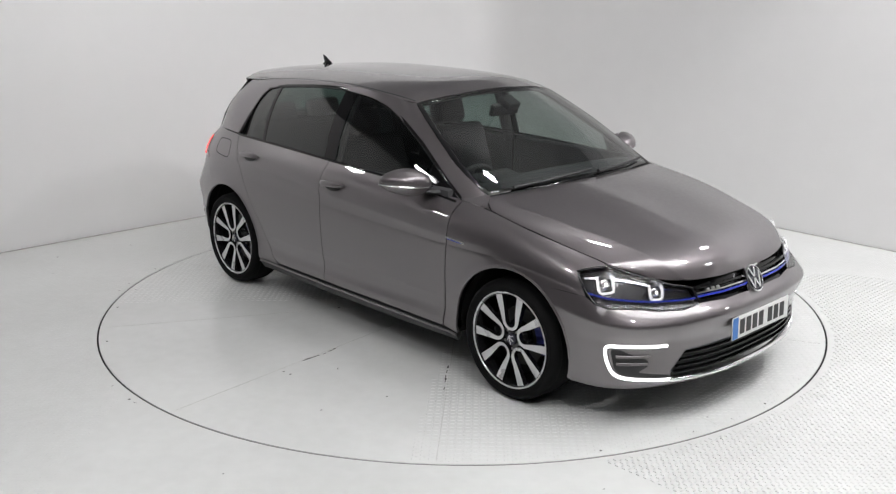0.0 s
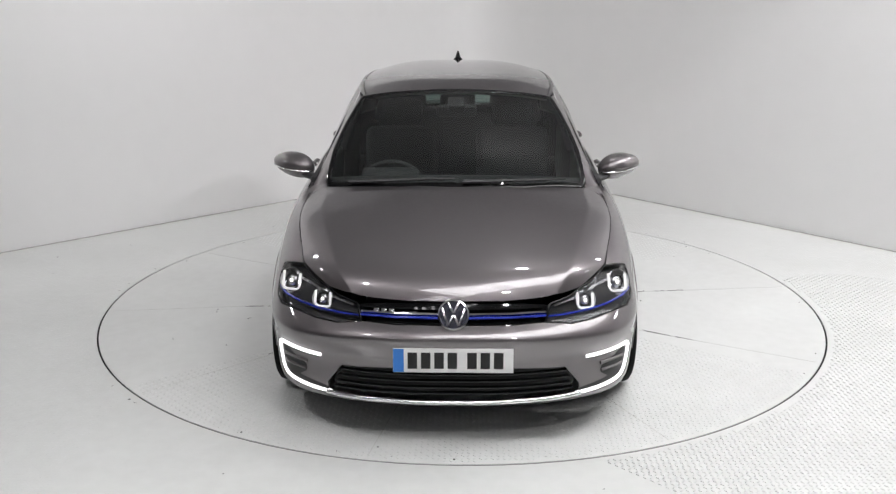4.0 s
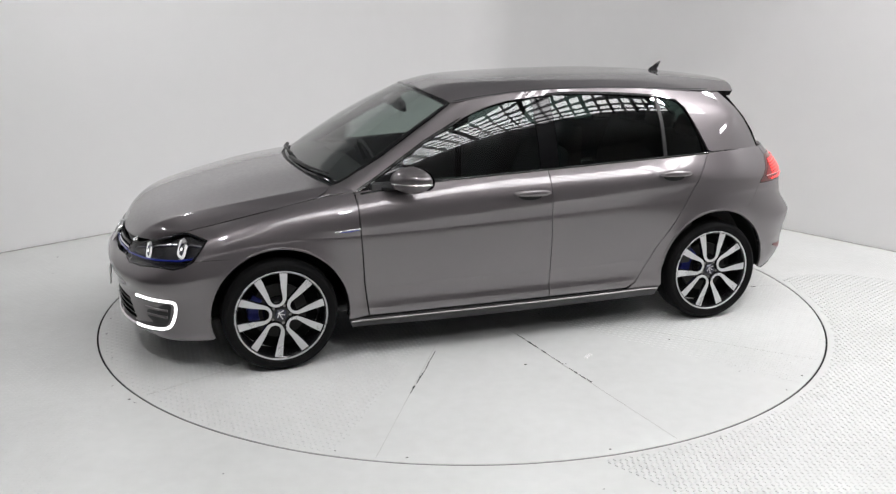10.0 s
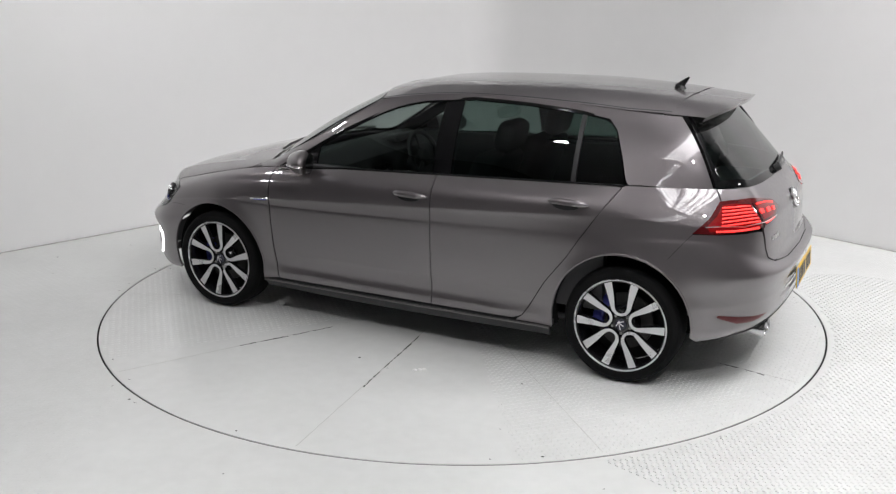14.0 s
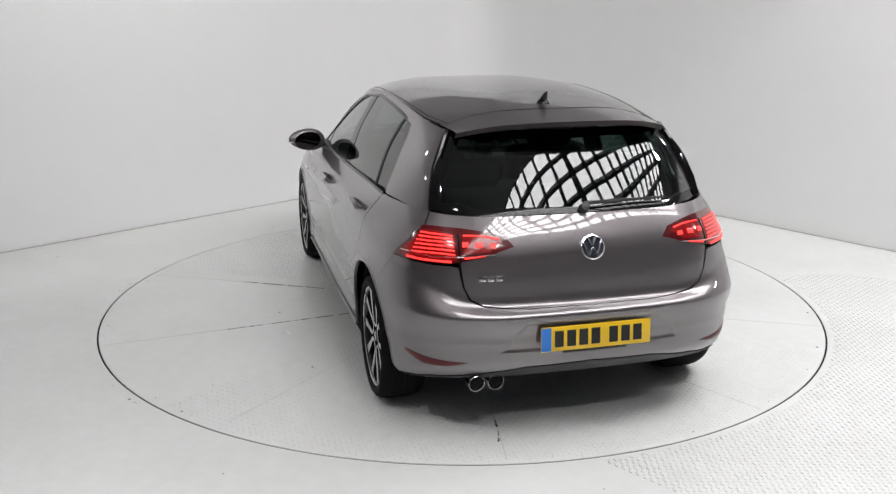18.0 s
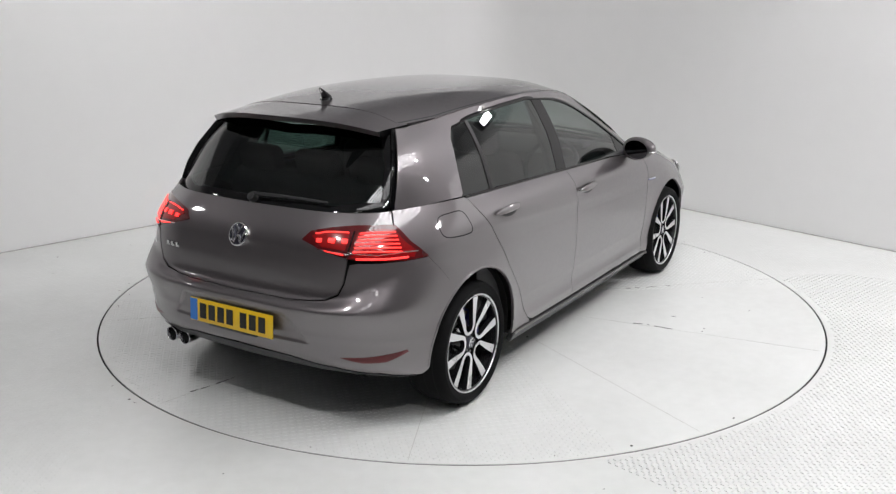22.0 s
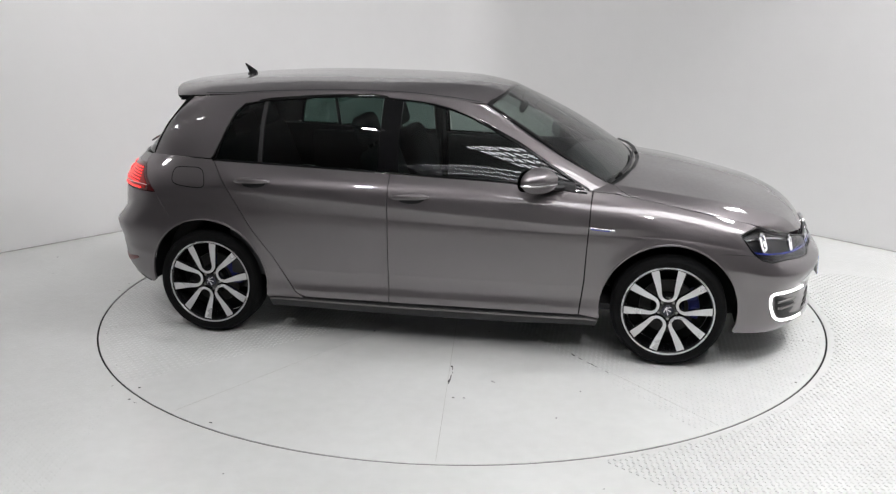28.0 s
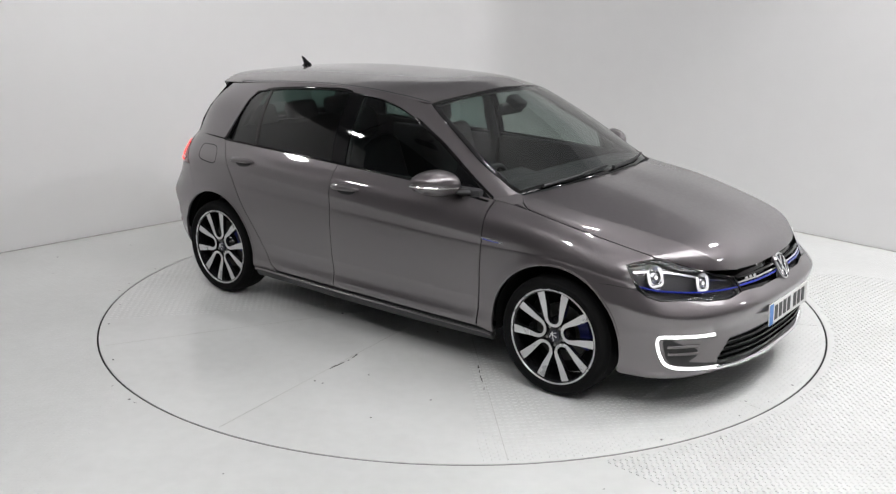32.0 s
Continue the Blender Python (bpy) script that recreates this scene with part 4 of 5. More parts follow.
# ---------------------------------------------------------------- tail
for side in BOTH:
    one = (side,)
    tail = panel("tail_light", LOWER, TL, RED_LENS, car, one, off=.003, depth=.02, gap=.001, label="dark red tail light with lit segments")
    panel("lit_field", LOWER, [(-1.945, .40, .928), (-1.915, .47, .950), (-1.882, .562, .952), (-1.928, .568, .878), (-1.952, .46, .886)], RED_FIELD, tail, one, off=.0045, depth=.002, hs=.05, hv=.08)
    panel("lit_field", LOWER, [(-1.868, .597, .955), (-1.80, .665, .964), (-1.752, .705, .955), (-1.738, .745, .905), (-1.705, .79, .862), (-1.72, .79, .838), (-1.86, .69, .842), (-1.928, .60, .852)], RED_FIELD, tail, one, off=.0045, depth=.002, hs=.05, hv=.08)
    for a, w in (([(-1.935, .415, .936), (-1.915, .47, .945), (-1.885, .56, .950)], .006), ([(-1.944, .43, .908), (-1.940, .455, .910)], .018), ([(-1.93, .485, .911), (-1.925, .515, .911)], .022),
                 ([(-1.91, .543, .911), (-1.905, .566, .911)], .022), ([(-1.934, .565, .859), (-1.944, .53, .864), (-1.955, .48, .872)], .006)):
        ribbon("lit_segment", LOWER, a, w, RED_GLOW, tail, one, off=.006, height=.003)
    for k in range(6):
        z = .948 - .0155 * k
        ribbon("lit_line", LOWER, [(-1.868 - .009 * k, .605 - .001 * k, z + .001), (-1.80 - .006 * k, .68 + .005 * k, z), (-1.755 - .003 * k, .715 + .010 * k, z - .002)], .0065, RED_GLOW, tail, one, off=.006, height=.003)
    ribbon("lit_segment", LOWER, [(-1.915, .617, .846), (-1.865, .682, .843), (-1.82, .73, .841), (-1.745, .772, .839)], .009, RED_GLOW, tail, one, off=.006, height=.003)
    ribbon("lens_strip", LOWER, [(-1.955, .44, .872), (-1.925, .575, .862), (-1.86, .69, .858), (-1.70, .80, .862)], .006, CHROME, tail, one, off=.006, height=.003)
    ribbon("lamp_joint", LOWER, [(-1.872, .580, .957), (-1.938, .583, .842)], .006, BLACK_GLOSS, tail, one, off=.003, height=.003)
for y in (.52, .43):
    bm = bmesh.new()
    m = pose(-1.945, y, .292, 0, -90, 0)
    lathe(bm, [(.034, -.04), (.037, .02), (.038, .034), (.035, .037), (.031, .03), (.030, -.06)], m, 28)
    pipe = part("exhaust_pipe", bm, PIPE_STEEL, car, "chrome exhaust tailpipe")
    # dark disc across the bore stands in for the shade inside
    bm = bmesh.new()
    lathe(bm, [(.0005, .012), (.0306, .012)], m, 20)
    part("pipe_mouth_shade", bm, UNDERBODY, pipe)
# model badges as plain bars
bm = bmesh.new()
for k, y in enumerate((-.34, -.305, -.27)):
    m, P = frame_at(LOWER, (2.08, abs(y), .636), -1)
    box(bm, Matrix.Translation(P) @ m @ pose(0, 0, -.004), .024, .020, .004, .001)
part("grille_badge", bm, CHROME, grille, "chrome badge bars")
bm = bmesh.new()
for k, y in enumerate((.50, .462, .424)):
    m, P = frame_at(LOWER, (-1.99, y, .775))
    box(bm, Matrix.Translation(P) @ m @ pose(0, 0, .002), .028, .022, .004, .001)
part("model_badge", bm, CHROME, tailgate, "chrome badge bars")
# rear wiper
bm = bmesh.new()
m, P = frame_at(CABIN, (-1.875, 0, 1.035))
lathe(bm, [(.0005, .035), (.02, .032), (.024, 0)], Matrix.Translation(P) @ m, 16)
wip = part("rear_wiper", bm, BLACK_PLASTIC, rear_window, "black rear wiper")
bm = bmesh.new()
pts = [Vector(CABIN.at(*CABIN.near([(-1.86, y, 1.045 + y * .06)])[0])) * 1 + Vector((-.018, 0, .012)) for y in (0, .1, .2, .32, .42)]
tube(bm, [Vector((p.x, -p.y, p.z)) for p in pts], [.010, .008, .007, .006, .005], 6)
part("wiper_blade", bm, BLACK_PLASTIC, wip)
# roof aerial
bm = bmesh.new()
lathe(bm, [(.0005, .028), (.022, .022), (.034, .008), (.036, 0)], pose(-1.33, 0, 1.436), 20)
pts = [(-1.32, 0, 1.442), (-1.338, 0, 1.46), (-1.36, 0, 1.484), (-1.378, 0, 1.502)]
tube(bm, pts, [.026, .020, .012, .004], 8, 1.0)
part("roof_aerial", bm, BLACK_GLOSS, roof, "black shark-fin aerial")
# fuel flap on the right
FLAP = rounded([(-1.525, .78, .975), (-1.335, .80, .975), (-1.31, .855, .885), (-1.345, .865, .868), (-1.50, .835, .878), (-1.535, .818, .90)], .045)
ribbon("fuel_flap_gap", LOWER, FLAP, .006, UNDERBODY, car, (-1,), off=-.002, height=.0028, closed=True)

# ---------------------------------------------------------------- doors: handles and mirrors
for side in BOTH:
    for p, owner in (((-.10, .88, .872), "front"), ((-1.015, .86, .917), "rear")):
        q = LOWER.near([p])[0]
        m, P = frame_at(LOWER, p, side)
        m = Matrix.Translation(P) @ m @ pose(0, 0, 0, 0, 0, -2 * side)
        bm = bmesh.new()
        n = 14
        rings = []
        for k in range(n + 1):
            f = k / n
            x = -.108 + .216 * f
            h = .0175 * (1 - abs(2 * f - 1) ** 5 * .75)
            z = .006 + .026 * (1 - abs(2 * f - 1) ** 4)
            rings.append([bm.verts.new(m @ Vector((x, h * math.cos(a), z + .011 * math.sin(a)))) for a in (2 * math.pi * j / 10 for j in range(10))])
        for a, b in zip(rings, rings[1:]):
            for j in range(10):
                bm.faces.new((a[j], a[(j + 1) % 10], b[(j + 1) % 10], b[j]))
        bm.faces.new(rings[0])
        bm.faces.new(rings[-1])
        hd = part("door_handle", bm, PAINT, car, "grey painted door handle")
        # black ellipse: the shadow under the handle, put in as a dark disc
        bm = bmesh.new()
        lathe(bm, [(.0005, .0012), (.036, .0015), (.050, .001)], m @ pose(-.012 * side, -.010, .004) @ Matrix.Diagonal((1.45, .52, 1, 1)), 28)
        part("handle_shade", bm, BLACK_PLASTIC, hd)
    # door mirror
    bm = bmesh.new()
    bmesh.ops.create_uvsphere(bm, u_segments=32, v_segments=20, radius=1)
    for vt in bm.verts:
        x, y, z = vt.co
        k = (1 - .18 * y)
        bx = .105 * x if x > 0 else .045 * x
        vt.co = (.592 + bx - .05 * y, side * (.93 + .125 * y), 1.0 + .072 * z * k + .012 * y)
    geom = bm.verts[:] + bm.edges[:] + bm.faces[:]
    bm2 = bm.copy()
    bmesh.ops.bisect_plane(bm, geom=geom, plane_co=(0, 0, .985), plane_no=(0, side * -.1, 1), clear_outer=True)
    mir = part("door_mirror", bm, PAINT, car, "grey door mirror with black base")
    bmesh.ops.bisect_plane(bm2, geom=bm2.verts[:] + bm2.edges[:] + bm2.faces[:], plane_co=(0, 0, .985), plane_no=(0, side * -.1, 1), clear_inner=True)
    part("mirror_base", bm2, BLACK_GLOSS, mir)
    bm = bmesh.new()
    tube(bm, [(.73, side * .745, .950), (.715, side * .79, .947), (.685, side * .835, .952), (.645, side * .88, .966)], [.040, .036, .032, .028], 14, .55)
    part("mirror_arm", bm, BLACK_PLASTIC, mir)
    bm = bmesh.new()
    tube(bm, [(.592 + .106 * math.cos(a) * (1 if math.cos(a) > 0 else .42) - .05 * math.sin(a), side * (.93 + .126 * math.sin(a)), .985 + .012 * math.sin(a)) for a in (radians(-70 + 200 * k / 18) for k in range(19))], .004, 6)
    part("mirror_strip", bm, CHROME, mir)
    bm = bmesh.new()
    lathe(bm, [(.0005, 0), (.055, 0)], pose(.5435, side * .93, 1.0, 0, -90, side * 22) @ Matrix.Diagonal((1.05, 1.75, 1, 1)), 24)
    part("mirror_pane", bm, MIRROR_GLASS, mir)

# ---------------------------------------------------------------- wheels
def build_wheel(mirror):
    wheel = new("wheel")
    m = pose(0, 0, 0, -90)          # local z of the lathe points to +y (outwards)
    bm = bmesh.new()
    lathe(bm, [(.244, .095), (.256, .108), (.282, .112), (.297, .102), (.3055, .080), (.3085, .04), (.309, 0), (.3085, -.04), (.3055, -.08), (.297, -.10), (.280, -.11), (.236, -.10)], m, 72)
    tyre = part("tyre", bm, RUBBER, wheel, "black low-profile tyre")
    bm = bmesh.new()
    for z in (-.055, 0.0, .055):
        lathe(bm, [(.308, z - .004), (.3092, z - .0035), (.3092, z + .0035), (.308, z + .004)], m, 72)
    part("tread_groove", bm, UNDERBODY, tyre)
    bm = bmesh.new()
    lathe(bm, [(.232, -.09), (.226, -.02), (.226, .06), (.233, .092), (.246, .100), (.249, .094), (.247, .086)], m, 72)
    rim = part("rim", bm, WHEEL_BLACK, wheel, "black and machined alloy rim")
    bm = bmesh.new()
    lathe(bm, [(.239, .098), (.241, .1015), (.247, .1015), (.249, .096)], m, 72)
    part("rim_edge", bm, MACHINED, rim)
    # five U-shaped pairs of spokes
    for k in range(5):
        turn = pose(0, 0, 0, 0, 0, 90 + 72 * k)
        bm, bk = bmesh.new(), bmesh.new()
        arm = [(.238, .0745, .0222), (.19, .0625, .0192), (.15, .0535, .0160), (.125, .0485, .0135), (.10, .0445, .0115), (.078, .0385, .0095), (.063, .026, .008), (.0565, .012, .0075), (.055, 0, .0073)]
        path = arm + [(r, -l, w) for r, l, w in arm[-2::-1]]
        cen = [Vector((r, l, 0)) for r, l, w in path]
        ra, rb, rc, rd = [], [], [], []
        for i, (r, l, w) in enumerate(path):
            t = (cen[min(i + 1, len(cen) - 1)] - cen[max(i - 1, 0)]).normalized()
            nrm = Vector((-t.y, t.x, 0))
            z = .092 - .010 * (1 - r / .238)
            for ring, sgn, dz in ((ra, 1, 0), (rb, -1, 0), (rc, 1.25, -.022), (rd, -1.25, -.022)):
                ring.append(turn @ (cen[i] + nrm * w * sgn + Vector((0, 0, z + dz))))
        for b_, (x, y) in ((bm, (ra, rb)),):
            vx, vy = [b_.verts.new(m @ q) for q in x], [b_.verts.new(m @ q) for q in y]
            for i in range(len(vx) - 1):
                b_.faces.new((vx[i], vx[i + 1], vy[i + 1], vy[i]))
        for x, y in ((rc, ra), (rb, rd)):
            vx, vy = [bk.verts.new(m @ (q - Vector((0, 0, .0004)))) for q in x], [bk.verts.new(m @ (q - Vector((0, 0, .0004)))) for q in y]
            for i in range(len(vx) - 1):
                bk.faces.new((vx[i], vx[i + 1], vy[i + 1], vy[i]))
        sp = part("twin_spoke", bm, MACHINED, rim, "machined U-shaped twin spoke")
        part("spoke_flank", bk, WHEEL_BLACK, sp)
    bm = bmesh.new()
    lathe(bm, [(.0005, .070), (.045, .072), (.058, .066), (.075, .050), (.090, .02)], m, 40)
    hub = part("hub", bm, WHEEL_BLACK, wheel)
    bm = bmesh.new()
    lathe(bm, [(.0005, .086), (.026, .085), (.031, .080), (.032, .066)], m, 32)
    part("hub_cap", bm, BADGE_DARK, hub)
    bm = bmesh.new()
    for k in range(4):
        box(bm, m @ pose(0, 0, .0862, 0, 0, 25 + 45 * k) @ pose(.006 * (k % 2), .01 * (k - 1.5), 0), .036, .004, .0015)
    part("cap_bar", bm, MACHINED, hub)
    for k in range(5):
        bm = bmesh.new()
        lathe(bm, [(.0005, .074), (.007, .073), (.009, .06)], m @ pose(0, 0, 0, 0, 0, 54 + 72 * k) @ pose(.05, 0, 0), 10)
        part("wheel_bolt", bm, DISC_STEEL, hub)
    bm = bmesh.new()
    lathe(bm, [(.08, .005), (.150, .005), (.152, -.012), (.08, -.02)], m, 48)
    part("brake_disc", bm, DARK_STEEL, wheel)
    bm = bmesh.new()
    lathe(bm, [(.0005, -.06), (.227, -.06)], m, 40)
    part("wheel_back", bm, UNDERBODY, wheel)
    return wheel


first = build_wheel(1)
WHEELS = [(1.315, 1), (1.315, -1), (-1.315, 1), (-1.315, -1)]
spin = (48.5, 38, 37, 47)
for i, (x, side) in enumerate(WHEELS):
    ob = first if i == 0 else copy_thing(first, Matrix())
    ob.parent = car
    ob.matrix_basis = pose(x, side * (.784 if x > 0 else .764), HUB + .0002, 0, 0, 0 if side > 0 else 180) @ pose(0, 0, 0, 0, spin[i], 0)
    ob["label"] = "black ten-spoke alloy wheel with low-profile tyre"
    # caliper stays on the car
    bm = bmesh.new()
    a0 = 8 if x > 0 else 22
    for k in range(6):
        a = radians(a0 - 24 + 48 * k / 5)
        box(bm, pose(x + .140 * math.cos(a), side * (.765 if x > 0 else .755), HUB + .140 * math.sin(a)) @ pose(0, 0, 0, 0, -math.degrees(a), 0), .06, .075, .03, .006)
    part("brake_caliper", bm, CALIPER_BLUE, car, "blue brake caliper behind the spokes")


# ---------------------------------------------------------------- cabin inside
def seat(x, y, w, parent, name="seat"):
    bm = bmesh.new()
    box(bm, pose(x, y, .46, 0, -8), .52, w, .16, .05, 3)
    ob = part(name, bm, SEAT_CLOTH, parent, "dark cloth seat")
    bm = bmesh.new()
    box(bm, pose(x - .33, y, .78, 0, -20), .15, w * .96, .62, .06, 3)
    part("backrest", bm, SEAT_CLOTH, ob)
    return ob


for y in (.37, -.37):
    s_ = seat(.02, y, .50, car, "front_seat")
    bm = bmesh.new()
    box(bm, pose(-.475, y, 1.165, 0, -16), .11, .27, .18, .045, 3)
    part("headrest", bm, SEAT_CLOTH, s_)
    bm = bmesh.new()
    for dy in (-.06, .06):
        tube(bm, [(-.44, y + dy, 1.03), (-.465, y + dy, 1.11)], .007, 8)
    part("headrest_post", bm, CHROME, s_)
bench = seat(-.98, 0, 1.26, car, "rear_bench")
for y in (.38, 0, -.38):
    bm = bmesh.new()
    box(bm, pose(-1.405, y, 1.12, 0, -16), .09, .27, .15, .04, 3)
    part("headrest", bm, SEAT_CLOTH, bench)
bm = bmesh.new()
prof = [(1.06, .93), (.86, .985), (.72, .965), (.64, .90), (.62, .74), (.66, .55), (.80, .42), (1.0, .4)]
rows = [[bm.verts.new((x, y, z - .03 * abs(y) ** 2)) for x, z in prof] for y in (-.72, -.5, -.25, 0, .25, .5, .72)]
for a, b in zip(rows, rows[1:]):
    for k in range(len(prof) - 1):
        bm.faces.new((a[k], a[k + 1], b[k + 1], b[k]))
dash = part("dashboard", bm, TRIM_DARK, car, "dark grey dashboard")
bm = bmesh.new()
box(bm, pose(.72, -.37, .962, 0, 10), .16, .32, .05, .025)
part("instrument_hood", bm, TRIM_DARK, dash)
bm = bmesh.new()
box(bm, pose(.635, 0, .80, 0, 12), .02, .26, .18, .006)
part("centre_screen", bm, BLACK_GLOSS, dash)
m = Matrix.Translation((.50, -.37, .84)) @ pose(0, 0, 0, 0, -66, 0)
bm = bmesh.new()
lathe(bm, [(.185 + .015 * math.cos(a), .015 * math.sin(a)) for a in (2 * math.pi * k / 10 for k in range(10))], m, 40, True)
for a in (0, 120, 240):
    box(bm, m @ pose(0, 0, -.01, 0, 0, a) @ pose(.1, 0, 0), .17, .035, .016, .004)
lathe(bm, [(.0005, .02), (.05, .016), (.066, -.01), (.06, -.04)], m, 24)
part("steering_wheel", bm, TRIM_DARK, car, "black three-spoke steering wheel on the right")
bm = bmesh.new()
tube(bm, [(.50, -.37, .83), (.72, -.37, .74)], .045, 12)
part("steering_column", bm, TRIM_DARK, car)
bm = bmesh.new()
box(bm, pose(.42, 0, 1.285, 0, 14), .035, .235, .075, .018, 3)
rv = part("rear_view_mirror", bm, BLACK_PLASTIC, car, "black interior mirror")
bm = bmesh.new()
box(bm, pose(.46, 0, 1.325, 0, 28), .10, .10, .05, .015)
part("mirror_foot", bm, BLACK_PLASTIC, rv)
bm = bmesh.new()
box(bm, pose(.15, 0, .45), 1.3, .22, .30, .05)
box(bm, pose(-.2, 0, .62), .40, .20, .10, .03)
part("centre_console", bm, TRIM_DARK, car)
bm = bmesh.new()
box(bm, pose(-.2, 0, .27), 2.6, 1.5, .04, .01)
box(bm, pose(-1.62, 0, .62), .35, 1.2, .60, .03)
part("cabin_floor", bm, TRIM_DARK, car, "dark cabin carpet")
for side in BOTH:
    bm = bmesh.new()
    for x0, x1 in ((.80, -.20), (-.26, -1.2)):
        box(bm, pose((x0 + x1) / 2, side * .775, .66), abs(x1 - x0), .07, .62, .02)
    part("door_lining", bm, TRIM_DARK, car, "dark door lining")
    bm = bmesh.new()
    tube(bm, [(-.25, side * .76, .95), (-.25, side * .69, 1.15), (-.24, side * .585, 1.365)], .038, 8)
    part("pillar_trim", bm, TRIM_DARK, car)
    bm = bmesh.new()
    tube(bm, [(-1.46, side * .60, .98), (-1.37, side * .54, 1.18), (-1.28, side * .47, 1.33)], .055, 8)
    part("rear_pillar_trim", bm, TRIM_DARK, car)
# headliner under the roof
s, v = np.meshgrid(np.linspace(.05, 5.0, 30), np.linspace(0, 1.9, 10), indexing="ij")
P = ROOF.at(s, v)
P[..., 2] -= .03
V, F = [], []
for side in BOTH:
    b0 = len(V)
    V += [tuple(q) for q in (P * (1, side, 1)).reshape(-1, 3)]
    idx = np.arange(s.size).reshape(s.shape) + b0
    F += np.stack([idx[:-1, :-1], idx[1:, :-1], idx[1:, 1:], idx[:-1, 1:]], -1).reshape(-1, 4).tolist()
mesh_part("headliner", V, F, HEADLINER, car, "pale grey headliner")
# windscreen wipers
for pts in ([(1.05, -.56), (1.085, -.36), (1.09, -.15), (1.085, .0)], [(1.115, .04), (1.10, .22), (1.06, .42), (1.0, .585)]):
    out = []
    for k, (x, y) in enumerate(pts):
        q = CABIN.near([(x - .02, abs(y), .99)])[0]
        P, N = CABIN.at(*q), CABIN.normal(*q)
        p = P + N * .018
        out.append((p[0], math.copysign(p[1], y), p[2]))
    bm = bmesh.new()
    tube(bm, out, [.012, .010, .008, .006], 6)
    part("windscreen_wiper", bm, BLACK_PLASTIC, car, "black windscreen wiper")


# ---------------------------------------------------------------- turntable and hall
RING = 2.255
turntable = tagged(new("turntable"), "large round white-painted steel turntable flush with the floor", "turntable")
bm = bmesh.new()
lathe(bm, [(.0005, 0), (.6, 0), (1.2, 0), (1.8, 0), (RING - .0065, 0), (RING - .005, -.002), (RING - .005, -.05)], Matrix(), 144)
deck = part("deck", bm, DISC_PAINT, turntable, "white painted chequer-plate deck")


def lugs(name, keep, area, pitch, mat, parent, label, seed, high):
    """Raised dashes of a chequer plate, turned in alternate rows."""
    rng = np.random.default_rng(seed)
    xs, ys = np.arange(area[0], area[1], pitch), np.arange(area[2], area[3], pitch)
    gx, gy = np.meshgrid(xs, ys, indexing="ij")
    par = (np.add.outer(np.arange(len(xs)), np.arange(len(ys))) % 2).astype(bool)
    k = keep(gx, gy)
    gx, gy, par = gx[k], gy[k], par[k]
    a = np.where(par, math.pi / 4, -math.pi / 4)
    c, s = np.cos(a), np.sin(a)
    shape = np.array([(-.5, 0, 0), (0, -.17, 0), (.5, 0, 0), (0, .17, 0), (-.26, 0, 1), (.26, 0, 1)]) * (pitch * .86, pitch * .86, high)
    V = np.empty((len(gx), 6, 3))
    V[..., 0] = gx[:, None] + c[:, None] * shape[:, 0] - s[:, None] * shape[:, 1]
    V[..., 1] = gy[:, None] + s[:, None] * shape[:, 0] + c[:, None] * shape[:, 1]
    V[..., 2] = shape[:, 2] * (.8 + .4 * rng.random((len(gx), 1)))
    base = np.arange(len(gx))[:, None] * 6
    tri = np.concatenate([base + np.array(f) for f in ((0, 1, 4), (1, 2, 5), (2, 3, 5), (3, 0, 4))])
    quad = np.concatenate([base + np.array(f) for f in ((1, 5, 4, 4), (3, 4, 5, 5))])[:, :3]
    me = bpy.data.meshes.new(name)
    me.from_pydata(V.reshape(-1, 3).tolist(), [], tri.tolist() + quad.tolist())
    me.materials.append(mat)
    ob = link_part(name, me, parent, label)
    return tagged(ob, kind="stuff")


lugs("tread_pattern", lambda x, y: (np.hypot(x, y) < RING - .03) & (np.cos(np.arctan2(y, np.abs(x)) - .06) > .60), (-2.3, 2.3, -2.3, 2.3), .026, DISC_PAINT, turntable, "raised chequer-plate tread on the worn deck", 3, .0019)

floor = tagged(new("floor"), "white-painted chequer-plate hall floor with black specks", "floor", kind="structure")
bm = bmesh.new()
n, inner = 144, []
for k in range(n):
    a = 2 * math.pi * k / n
    c, q = math.cos(a), math.sin(a)
    far = min(7.0 / max(abs(c), 1e-6), (6.0 if q > 0 else 3.5) / max(abs(q), 1e-6))
    ring = [(RING + .005, -.05), (RING + .005, -.002), (RING + .0065, 0), (RING + (far - RING) * .3, 0), (far, 0)]
    inner.append([bm.verts.new((r * c, r * q, z)) for r, z in ring])
for k in range(n):
    a, b = inner[k], inner[(k + 1) % n]
    for i in range(4):
        bm.faces.new((a[i], b[i], b[i + 1], a[i + 1]))
part("floor_plate", bm, FLOOR_PAINT, floor)
# out-of-view ground, added darker to tone down what the car reflects
bm = bmesh.new()
bmesh.ops.create_grid(bm, x_segments=8, y_segments=8, size=16, matrix=pose(0, -4, -.012))
part("unseen_floor", bm, HALL_FLOOR, floor, "unseen darker ground beyond the painted plates, set for reflections", False)
# the gap's depth shade is a black strip close below the rim
bm = bmesh.new()
lathe(bm, [(RING - .0045, -.0035), (RING + .0045, -.0035)], Matrix(), 144)
part("turntable_gap", bm, GAP_DARK, floor, "near-black strip for the shade in the gap round the turntable")
OPEN_FLOOR = lambda x, y: (np.hypot(x, y) > RING + .04) & (y < 4.4 - np.abs(x)) & ~((y < -1.2) & (x < .62 - (y + 2.2)) & (x > -1.7))
